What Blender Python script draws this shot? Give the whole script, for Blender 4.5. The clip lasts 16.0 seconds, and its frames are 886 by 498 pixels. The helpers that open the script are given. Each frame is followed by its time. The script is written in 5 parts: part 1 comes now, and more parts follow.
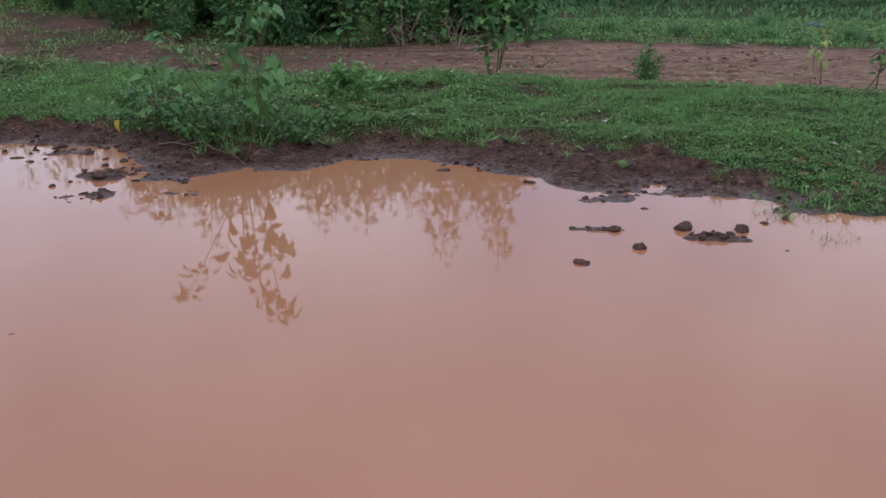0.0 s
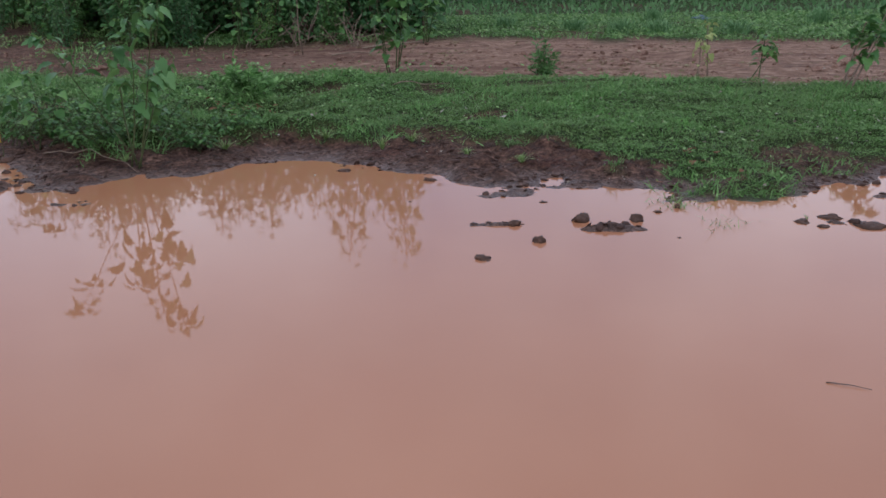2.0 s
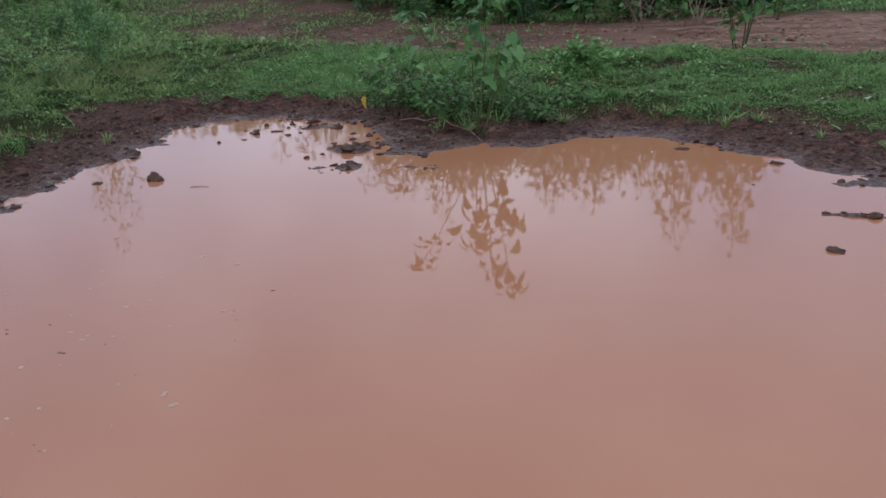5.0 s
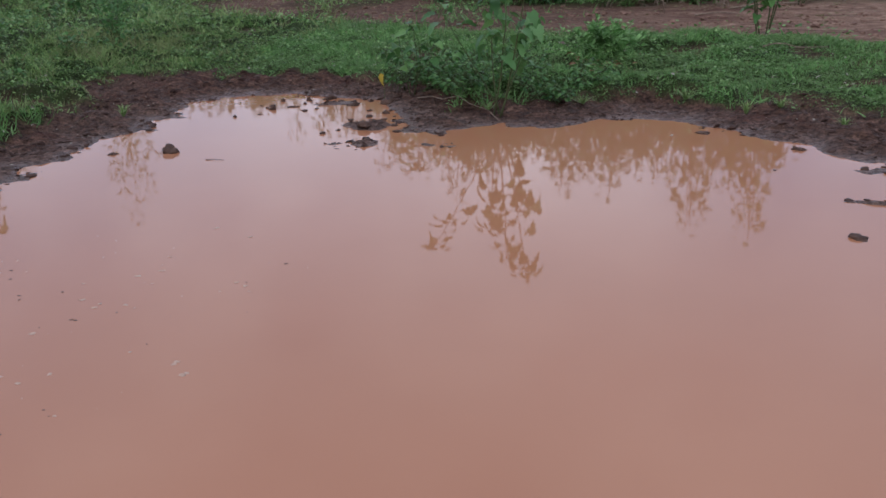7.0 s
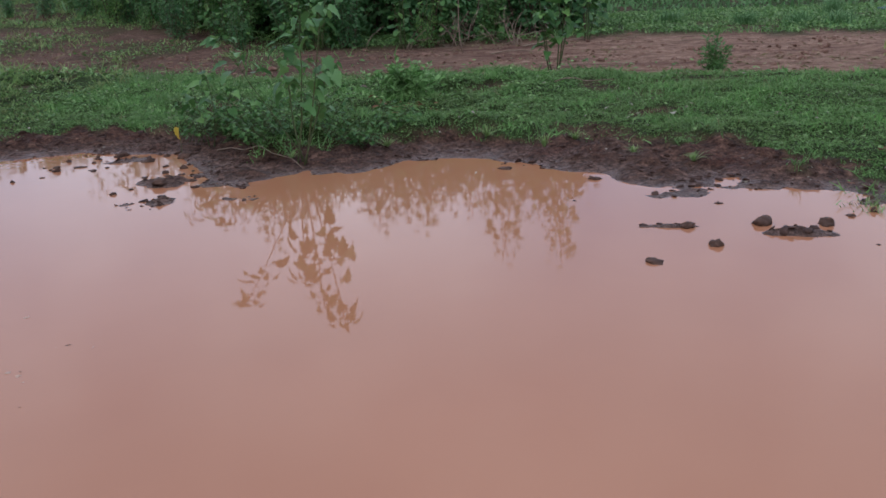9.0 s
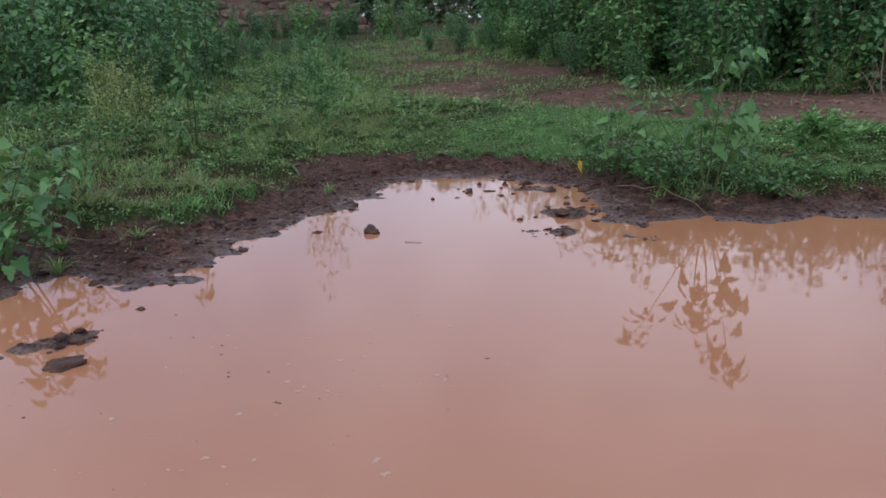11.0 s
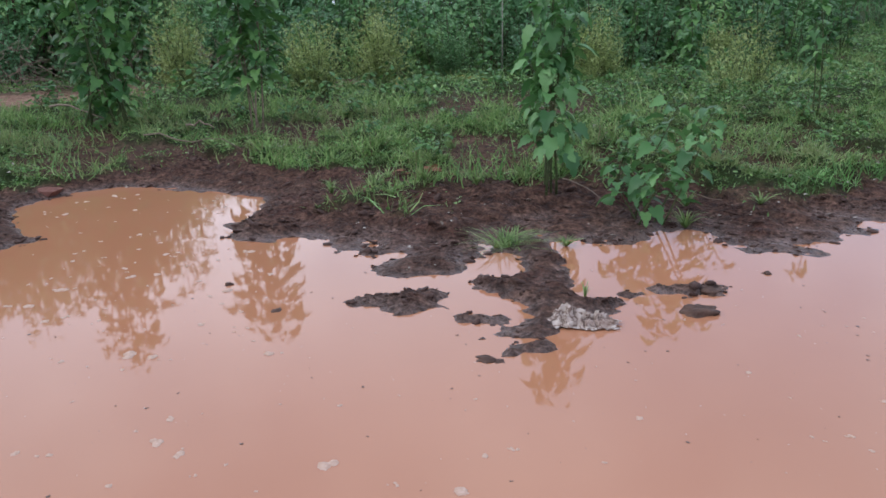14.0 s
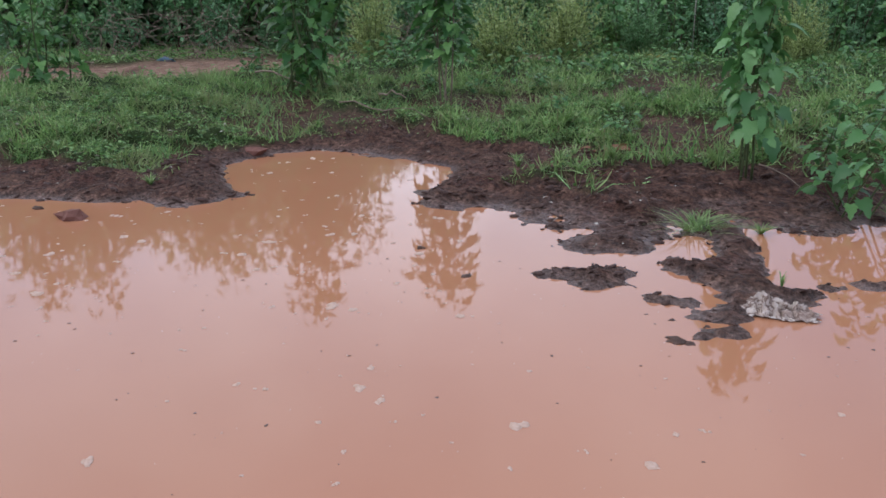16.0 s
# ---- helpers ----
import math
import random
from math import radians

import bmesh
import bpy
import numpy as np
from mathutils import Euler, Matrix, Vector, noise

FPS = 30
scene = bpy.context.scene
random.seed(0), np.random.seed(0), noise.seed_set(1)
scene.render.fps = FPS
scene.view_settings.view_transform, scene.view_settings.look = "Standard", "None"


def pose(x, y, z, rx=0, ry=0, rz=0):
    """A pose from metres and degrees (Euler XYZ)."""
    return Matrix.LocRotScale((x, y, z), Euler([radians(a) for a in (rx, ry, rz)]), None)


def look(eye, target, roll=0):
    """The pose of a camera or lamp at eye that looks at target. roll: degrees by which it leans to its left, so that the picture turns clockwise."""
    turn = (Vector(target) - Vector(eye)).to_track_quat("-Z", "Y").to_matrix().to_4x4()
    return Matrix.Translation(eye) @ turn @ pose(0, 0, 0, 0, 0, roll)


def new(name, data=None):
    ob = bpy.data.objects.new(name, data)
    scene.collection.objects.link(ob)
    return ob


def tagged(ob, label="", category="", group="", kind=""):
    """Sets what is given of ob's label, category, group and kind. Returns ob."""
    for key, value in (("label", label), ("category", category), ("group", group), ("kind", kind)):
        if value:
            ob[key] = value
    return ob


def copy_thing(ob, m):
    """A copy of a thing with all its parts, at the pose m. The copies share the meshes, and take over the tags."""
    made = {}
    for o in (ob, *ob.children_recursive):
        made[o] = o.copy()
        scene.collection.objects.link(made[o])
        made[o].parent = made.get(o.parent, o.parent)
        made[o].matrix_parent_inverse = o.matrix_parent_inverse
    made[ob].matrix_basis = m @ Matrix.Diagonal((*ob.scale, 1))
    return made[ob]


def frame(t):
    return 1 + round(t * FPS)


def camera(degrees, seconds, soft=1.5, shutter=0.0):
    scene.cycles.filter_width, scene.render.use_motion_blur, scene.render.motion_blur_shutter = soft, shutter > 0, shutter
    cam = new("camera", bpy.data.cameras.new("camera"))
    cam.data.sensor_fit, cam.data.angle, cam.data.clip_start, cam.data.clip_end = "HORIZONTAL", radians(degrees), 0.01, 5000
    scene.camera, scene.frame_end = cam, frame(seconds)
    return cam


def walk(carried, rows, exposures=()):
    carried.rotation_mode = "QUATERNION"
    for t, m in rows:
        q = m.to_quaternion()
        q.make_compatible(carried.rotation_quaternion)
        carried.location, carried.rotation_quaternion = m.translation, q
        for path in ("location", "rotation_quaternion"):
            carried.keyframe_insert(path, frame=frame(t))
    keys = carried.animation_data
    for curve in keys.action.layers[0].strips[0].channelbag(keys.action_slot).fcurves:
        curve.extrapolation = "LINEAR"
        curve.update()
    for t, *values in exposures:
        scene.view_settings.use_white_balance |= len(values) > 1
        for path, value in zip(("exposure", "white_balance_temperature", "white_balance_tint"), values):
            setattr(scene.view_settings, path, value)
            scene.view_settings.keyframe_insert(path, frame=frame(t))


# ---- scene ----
cam = camera(54.9, 16.0, 1.6)
PATH = [
    (0, (0.303, 0.534, 1.106), (0.064, 2.429, 0.513), -0.2),
    (0.5, (0.31, 0.534, 1.107), (0.124, 2.436, 0.517), -0.5),
    (1, (0.32, 0.535, 1.11), (0.191, 2.442, 0.521), -0.7),
    (1.5, (0.325, 0.539, 1.11), (0.254, 2.448, 0.518), -0.7),
    (2, (0.338, 0.549, 1.108), (0.309, 2.457, 0.509), -0.8),
    (2.5, (0.336, 0.549, 1.105), (0.248, 2.451, 0.493), -1.1),
    (3, (0.322, 0.544, 1.103), (0.125, 2.432, 0.473), -1.1),
    (3.5, (0.291, 0.531, 1.098), (-0.073, 2.394, 0.466), -1.5),
    (4, (0.28, 0.53, 1.1), (-0.27, 2.346, 0.468), -2.2),
    (4.5, (0.264, 0.521, 1.097), (-0.403, 2.301, 0.477), -2.7),
    (4.7, (0.264, 0.511, 1.1), (-0.444, 2.276, 0.481), -2.9),
    (6.8, (0.249, 0.531, 1.069), (-0.551, 2.237, 0.398), -1.6),
    (7, (0.246, 0.532, 1.067), (-0.516, 2.257, 0.402), -1.4),
    (7.5, (0.253, 0.539, 1.076), (-0.369, 2.329, 0.435), -2.2),
    (8, (0.297, 0.597, 1.067), (-0.104, 2.464, 0.47), -1.2),
    (8.2, (0.311, 0.631, 1.063), (-0.025, 2.508, 0.458), -2.2),
    (10.3, (0.143, 0.688, 1.091), (-0.637, 2.46, 0.591), -3.0),
    (10.5, (0.123, 0.662, 1.098), (-0.764, 2.387, 0.61), -2.8),
    (11, (0.073, 0.61, 1.084), (-1.066, 2.184, 0.607), -1.6),
    (11.5, (0.029, 0.566, 1.066), (-1.319, 1.961, 0.579), -0.8),
    (12, (-0.011, 0.498, 1.059), (-1.53, 1.702, 0.563), 0.1),
    (12.5, (-0.026, 0.445, 1.067), (-1.684, 1.445, 0.568), 0.4),
    (13, (-0.048, 0.4, 1.088), (-1.801, 1.214, 0.573), 0.2),
    (13.5, (-0.042, 0.357, 1.088), (-1.856, 1.023, 0.572), -0.5),
    (14, (-0.047, 0.333, 1.084), (-1.899, 0.884, 0.567), -1.3),
    (14.5, (-0.044, 0.302, 1.095), (-1.918, 0.754, 0.562), -1.9),
    (15, (-0.037, 0.277, 1.092), (-1.932, 0.61, 0.547), -1.9),
    (15.5, (-0.023, 0.238, 1.088), (-1.927, 0.492, 0.531), -1.1),
    (16, (-0.009, 0.222, 1.08), (-1.921, 0.392, 0.517), -0.4),
]
walk(cam, [(t, look(eye, target, roll)) for t, eye, target, roll in PATH], [(0, -0.11, 6500, 10), (4.5, -0.16, 6500, 10), (8.2, -0.15, 6500, 10), (11, -0.05, 6500, 10), (12.0, -0.06, 6480, 10), (12.7, 0.19, 6450, 7), (13.5, 0.31, 6420, 7), (16, 0.25, 6420, 8)])

# ---------------------------------------------------------------- sky and light
world = bpy.data.worlds.new("overcast_sky")
scene.world = world
world.use_nodes = True
wn, wl = world.node_tree.nodes, world.node_tree.links
wn.clear()
w_out = wn.new("ShaderNodeOutputWorld")
w_bg = wn.new("ShaderNodeBackground")
w_sky = wn.new("ShaderNodeTexSky")
w_sky.sky_type = "NISHITA"
w_sky.sun_disc = False
w_sky.sun_elevation, w_sky.sun_rotation = radians(48), radians(200)
w_sky.air_density, w_sky.dust_density, w_sky.ozone_density = 1.0, 2.5, 1.0
w_scale = wn.new("ShaderNodeVectorMath")
w_scale.operation = "SCALE"
w_scale.inputs["Scale"].default_value = 0.10
w_noise = wn.new("ShaderNodeTexNoise")
w_noise.inputs["Scale"].default_value = 2.6
w_noise.inputs["Detail"].default_value = 5.0
w_co = wn.new("ShaderNodeTexCoord")
w_ramp = wn.new("ShaderNodeValToRGB")
w_ramp.color_ramp.elements[0].position, w_ramp.color_ramp.elements[0].color = 0.32, (0.58, 0.67, 1.02, 1)
w_ramp.color_ramp.elements[1].position, w_ramp.color_ramp.elements[1].color = 0.68, (1.34, 1.39, 1.67, 1)
w_mix = wn.new("ShaderNodeMix")
w_mix.data_type = "RGBA"
w_mix.inputs["Factor"].default_value = 0.85
wl.new(w_co.outputs["Generated"], w_noise.inputs["Vector"])
wl.new(w_noise.outputs["Fac"], w_ramp.inputs["Fac"])
wl.new(w_sky.outputs["Color"], w_scale.inputs[0])
wl.new(w_scale.outputs["Vector"], w_mix.inputs["A"])
wl.new(w_ramp.outputs["Color"], w_mix.inputs["B"])
wl.new(w_mix.outputs["Result"], w_bg.inputs["Color"])
w_bg.inputs["Strength"].default_value = 1.0
wl.new(w_bg.outputs["Background"], w_out.inputs["Surface"])

sun_data = bpy.data.lights.new("sun", "SUN")
sun_data.energy, sun_data.angle, sun_data.color = 0.6, radians(40), (1.0, 0.95, 0.9)
sun = new("sun", sun_data)
sun.matrix_world = look((-6.8, -18.8, 22.2), (0, 0, 0))

# ---------------------------------------------------------------- plan helpers
RNG = np.random.default_rng(7)
TABLE = RNG.random((256, 256))


def vnoise(x, y, scale, seed=0):
    """Smooth value noise, 0 to 1, on arrays."""
    x, y = np.asarray(x) / scale + seed * 17.3, np.asarray(y) / scale + seed * 41.7
    i, j = np.floor(x).astype(int), np.floor(y).astype(int)
    u, v = x - i, y - j
    u, v = u * u * (3 - 2 * u), v * v * (3 - 2 * v)
    a, b = TABLE[i % 256, j % 256], TABLE[(i + 1) % 256, j % 256]
    c, d = TABLE[i % 256, (j + 1) % 256], TABLE[(i + 1) % 256, (j + 1) % 256]
    return (a * (1 - u) + b * u) * (1 - v) + (c * (1 - u) + d * u) * v


def fbm(x, y, scale, octaves=4, seed=0):
    total, amp, norm = 0.0, 1.0, 0.0
    for k in range(octaves):
        total = total + amp * vnoise(x, y, scale / 2 ** k, seed + k)
        norm += amp
        amp *= 0.5
    return total / norm


def smooth(a, b, x):
    u = np.clip((x - a) / (b - a), 0, 1)
    return u * u * (3 - 2 * u)


# outline of the puddle, anticlockwise from above, a few corners a side
SHORE_NEAR = [(4.2, 2.5), (3.0, 1.5), (1.2, 1.3), (0.3, 1.25), (-0.6, 1.0), (-0.95, 0.4), (-1.05, -0.5), (-1.4, -1.6), (-2.4, -2.7), (-3.6, -3.2), (-4.7, -3.0)]
SHORE_WEST = [(-5.15, -2.3), (-4.98, -1.88), (-4.90, -1.57), (-4.77, -1.30), (-4.82, -1.09), (-4.69, -0.93), (-4.66, -0.71), (-4.78, -0.58), (-4.92, -0.53), (-5.25, -0.61), (-5.53, -0.69),
              (-5.82, -0.71), (-6.05, -0.62), (-6.29, -0.42), (-6.36, -0.15), (-6.20, 0.18), (-6.0, 0.42), (-5.72, 0.66), (-5.53, 0.78), (-5.26, 0.71), (-4.92, 0.56)]
SHORE_PENINSULA = [(-4.70, 0.51), (-4.48, 0.53), (-4.42, 0.77), (-4.31, 0.89), (-4.03, 0.97), (-3.88, 1.0), (-3.92, 1.12), (-3.90, 1.22), (-3.74, 1.15), (-3.60, 1.05), (-3.51, 1.18), (-3.54, 1.28),
                   (-3.47, 1.39), (-3.46, 1.46), (-3.66, 1.61), (-3.70, 1.74), (-3.58, 1.80)]
SHORE_SPIT = [(-3.66, 1.98), (-3.83, 2.05), (-3.80, 2.16), (-3.80, 2.28), (-3.74, 2.39), (-3.78, 2.50), (-3.88, 2.67), (-3.88, 2.78), (-3.76, 2.84), (-3.53, 2.79), (-3.42, 2.86), (-3.33, 2.83),
              (-3.20, 2.96), (-3.21, 3.08), (-3.36, 3.12), (-3.33, 3.30)]
SHORE_NORTHWEST = [(-3.41, 3.47), (-3.53, 3.68), (-3.60, 3.73), (-3.51, 3.94), (-3.64, 4.11), (-3.60, 4.20), (-3.72, 4.42), (-3.72, 4.75), (-3.62, 4.76), (-3.89, 4.98), (-3.92, 5.14), (-3.80, 5.20),
                   (-4.0, 5.45), (-4.14, 5.76), (-3.94, 6.02), (-3.60, 6.24), (-3.20, 6.24), (-2.80, 6.20), (-2.40, 5.76), (-2.20, 5.45)]
SHORE_NORTH = [(-2.07, 5.22), (-1.81, 5.22), (-1.69, 5.48), (-1.54, 5.56), (-1.28, 5.64), (-1.06, 5.90), (-0.70, 6.01), (-0.42, 5.91), (-0.18, 5.80), (-0.10, 5.68), (0.17, 5.56), (0.37, 5.27),
               (0.55, 5.18), (0.50, 5.05), (0.68, 4.97), (0.79, 5.08), (0.75, 5.20), (0.92, 5.42), (0.95, 5.34), (0.88, 5.17), (1.09, 5.15), (1.30, 5.12), (1.47, 5.00), (1.42, 4.86), (1.61, 4.82),
               (1.76, 4.90), (2.0, 4.86), (2.29, 5.1), (2.52, 5.19), (2.74, 5.22), (3.6, 5.1), (4.3, 4.2)]
SHORE = np.array((SHORE_NEAR + SHORE_WEST + SHORE_PENINSULA + SHORE_SPIT + SHORE_NORTHWEST + SHORE_NORTH)[::-1])


def line_distance(x, y, line, closed=False):
    best = np.full(np.shape(x), 1e9)
    line = np.asarray(line, float)
    ends = np.roll(line, -1, axis=0) if closed else line[1:]
    for (ax, ay), (bx, by) in zip(line, ends):
        ex, ey = bx - ax, by - ay
        u = np.clip(((x - ax) * ex + (y - ay) * ey) / (ex * ex + ey * ey + 1e-12), 0, 1)
        best = np.minimum(best, np.hypot(x - ax - u * ex, y - ay - u * ey))
    return best


def outline_distance(x, y, ring):
    """Metres from a closed outline: positive outside it."""
    x, y, ring = np.asarray(x, float), np.asarray(y, float), np.asarray(ring, float)
    inside = np.zeros(x.shape, bool)
    for (ax, ay), (bx, by) in zip(ring, np.roll(ring, -1, axis=0)):
        if ay != by:
            inside ^= ((ay > y) != (by > y)) & (x < (bx - ax) * (y - ay) / (by - ay) + ax)
    d = line_distance(x, y, ring, True)
    return np.where(inside, -d, d)


def shore_distance(x, y):
    """Metres from the puddle's outline: positive on land."""
    return outline_distance(x, y, SHORE)


LOOK_STEP, LOOK_X, LOOK_Y = 0.06, -20.0, -10.0
LOOK = shore_distance(*np.meshgrid(np.arange(LOOK_X, 13.0, LOOK_STEP), np.arange(LOOK_Y, 26.0, LOOK_STEP)))


def from_table(table, x, y):
    i = np.clip((np.asarray(x) - LOOK_X) / LOOK_STEP, 0, table.shape[1] - 1.001)
    j = np.clip((np.asarray(y) - LOOK_Y) / LOOK_STEP, 0, table.shape[0] - 1.001)
    i0, j0 = i.astype(int), j.astype(int)
    u, v = i - i0, j - j0
    return (table[j0, i0] * (1 - u) + table[j0, i0 + 1] * u) * (1 - v) + (table[j0 + 1, i0] * (1 - u) + table[j0 + 1, i0 + 1] * u) * v


def quick_distance(x, y):
    """shore_distance from a table, for scattering."""
    return from_table(LOOK, x, y)


# flat mud bars: x, y, half length, half width, turn, height over the water
ISLANDS = [(-3.05, 6.0, 0.2, 0.08, 20, 0.012), (0.50, 4.45, 0.15, 0.028, 5, 0.018), (1.06, 4.36, 0.15, 0.045, -3, 0.030), (2.2, 4.42, 0.12, 0.04, -10, 0.02), (2.75, 4.95, 0.25, 0.06, 10, 0.02)]
# mud islands with an outline of their own: height, corners
ISLES = [(0.040, [(-3.38, 1.43), (-3.41, 1.51), (-3.30, 1.56), (-3.38, 1.69), (-3.64, 1.80), (-3.64, 1.96), (-3.43, 1.89), (-3.14, 1.83), (-2.98, 1.78), (-2.93, 1.85), (-2.90, 1.96), (-2.80, 1.84), (-2.79, 1.71),
                  (-2.74, 1.57), (-2.64, 1.50), (-2.55, 1.44), (-2.54, 1.28), (-2.64, 1.40), (-2.73, 1.29), (-2.78, 1.38), (-2.81, 1.47), (-2.93, 1.51), (-3.08, 1.50), (-3.26, 1.42)]),
         (0.022, [(-2.99, 1.95), (-3.03, 2.08), (-3.08, 2.20), (-3.0, 2.28), (-2.91, 2.37), (-2.85, 2.31), (-2.87, 2.15), (-2.93, 1.96)]),
         (0.030, [(-3.29, 0.91), (-3.33, 0.98), (-3.28, 1.07), (-3.31, 1.20), (-3.26, 1.29), (-3.14, 1.22), (-3.08, 1.28), (-3.07, 1.13), (-3.04, 1.03), (-3.13, 1.02), (-3.19, 0.93)]),
         (0.022, [(-2.98, 1.26), (-2.95, 1.34), (-2.90, 1.40), (-2.80, 1.42), (-2.84, 1.32), (-2.91, 1.26)]),
         (0.034, [(-2.53, 5.30), (-2.45, 5.43), (-2.31, 5.45), (-2.20, 5.30), (-2.22, 5.20), (-2.38, 5.18)]),
         (0.008, [(-2.36, 4.77), (-2.24, 4.86), (-2.17, 5.0), (-2.09, 4.88), (-2.11, 4.69), (-2.23, 4.69)]),
         (0.008, [(-1.82, 4.98), (-1.67, 5.03), (-1.60, 4.93), (-1.76, 4.90)])]
# bare earth: the cart track behind the grass and the worn strip to the west
TRACK = [(14, 10.2), (6.0, 11.0), (3.0, 11.4), (0.0, 12.2), (-3.0, 11.8), (-6.0, 13.2), (-10.0, 16.7), (-18.0, 24.5)]
TRACK_RING = [(14, 6.6), (6.0, 7.3), (3.3, 8.05), (2.0, 8.5), (0.45, 9.2), (-1.0, 9.2), (-2.6, 9.05), (-5.3, 10.1), (-7.2, 10.6), (-11.0, 13.6), (-20.0, 22.0), (-22.0, 28.0), (-12.0, 20.6), (-8.8, 17.6), (-6.2, 15.4),
              (-3.7, 14.0), (-1.0, 14.8), (0.6, 15.9), (2.4, 14.7), (5.1, 13.6), (14, 12.6)]
TRACK_LOOK = outline_distance(*np.meshgrid(np.arange(LOOK_X, 13.0, LOOK_STEP), np.arange(LOOK_Y, 26.0, LOOK_STEP)), TRACK_RING)
WORN = [(-8.2, -8.0), (-10.3, -4.8), (-12.1, -2.0), (-12.9, 0.5), (-12.8, 3.0)]
# width of the bare mud rim at places round the puddle: x, y, metres
RIM = [(-4.0, 6.8, 0.75), (-3.0, 6.8, 0.65), (-2.3, 6.0, 0.42), (-1.6, 5.9, 0.5), (-0.9, 6.6, 0.62), (-0.2, 6.4, 0.55), (0.4, 6.1, 0.75), (0.9, 5.8, 0.72), (1.3, 5.5, 0.36), (1.6, 4.9, 0.03),
       (2.1, 4.9, 0.06), (2.8, 5.4, 0.32), (-4.5, 3.0, 0.62), (-4.1, 3.7, 0.50), (-4.3, 4.4, 0.62), (-5.0, 5.9, 0.95), (-4.9, 6.8, 1.1), (-4.8, 2.0, 1.05), (-5.0, 1.1, 0.6),
       (-6.3, 0.4, 0.4), (-6.3, -0.4, 0.30), (-5.6, -0.8, 0.42), (-4.9, -1.0, 0.62), (-5.1, -1.7, 0.60), (-5.4, -2.3, 0.62), (0.0, 0.0, 0.6)]


def rim_width(x, y):
    total, weight = 0.0, 0.0
    for px, py, e in RIM:
        w = 1.0 / (np.hypot(x - px, y - py) ** 3 + 0.02)
        total, weight = total + w * e, weight + w
    return total / weight


def bare_earth(x, y):
    """0 to 1: worn earth of the track, with torn edges."""
    x, y = np.asarray(x, float), np.asarray(y, float)
    if not ((y > 7) | (x < -7.5)).any():
        return np.zeros(x.shape)
    edge = 0.9 * (fbm(x, y, 1.6, 3, 5) - 0.5) + 0.5 * (fbm(x, y, 0.4, 2, 9) - 0.5)
    a = smooth(0.25, -0.25, from_table(TRACK_LOOK, x, y) - edge)
    a = a * (1 - 0.50 * smooth(-2.0, -5.5, x) * smooth(0.50, 0.58, fbm(x, y, 0.7, 4, 15)))
    a = a * (1 - 0.70 * smooth(-8.5, -10.5, x) * smooth(0.40, 0.50, fbm(x, y, 1.1, 3, 16)))
    b = smooth(0.25, -0.25, line_distance(x, y, WORN) - 1.55 + 0.8 * smooth(-0.5, 1.0, y) - edge)
    return np.maximum(a, b)


def cover(x, y, d=None):
    """0 to 1: how thickly grass covers the ground."""
    x, y = np.asarray(x, float), np.asarray(y, float)
    d = quick_distance(x, y) if d is None else d
    torn = 0.55 * (fbm(x, y, 0.7, 3, 21) - 0.5) + 0.35 * (fbm(x, y, 0.18, 2, 33) - 0.5)
    g = smooth(-0.10, 0.16, d - rim_width(x, y) + torn)
    thin = smooth(0.66, 0.74, fbm(x, y, 0.9, 3, 61)) * 0.8
    west = smooth(-4.6, -5.2, x) * smooth(5.6, 3.6, y) * smooth(-1.6, -0.4, y) * smooth(-10.5, -8.5, x)
    thin = np.maximum(thin, west * smooth(0.44, 0.54, fbm(x, y, 0.75, 4, 71)) * 0.92)
    return g * (1 - thin) * (1 - bare_earth(x, y))


def mound(x, y):
    """Hummocks of the turf, in metres."""
    rough = (1 - 0.70 * smooth(-1.2, 0.4, x)) * (1 - 0.75 * smooth(-5.8, -4.8, x) * smooth(-2.4, -3.0, x) * smooth(5.9, 6.5, y))
    return rough * (0.060 * smooth(0.40, 0.64, fbm(x, y, 0.34, 2, 101)) + 0.045 * smooth(0.40, 0.66, fbm(x, y, 0.13, 2, 103)))


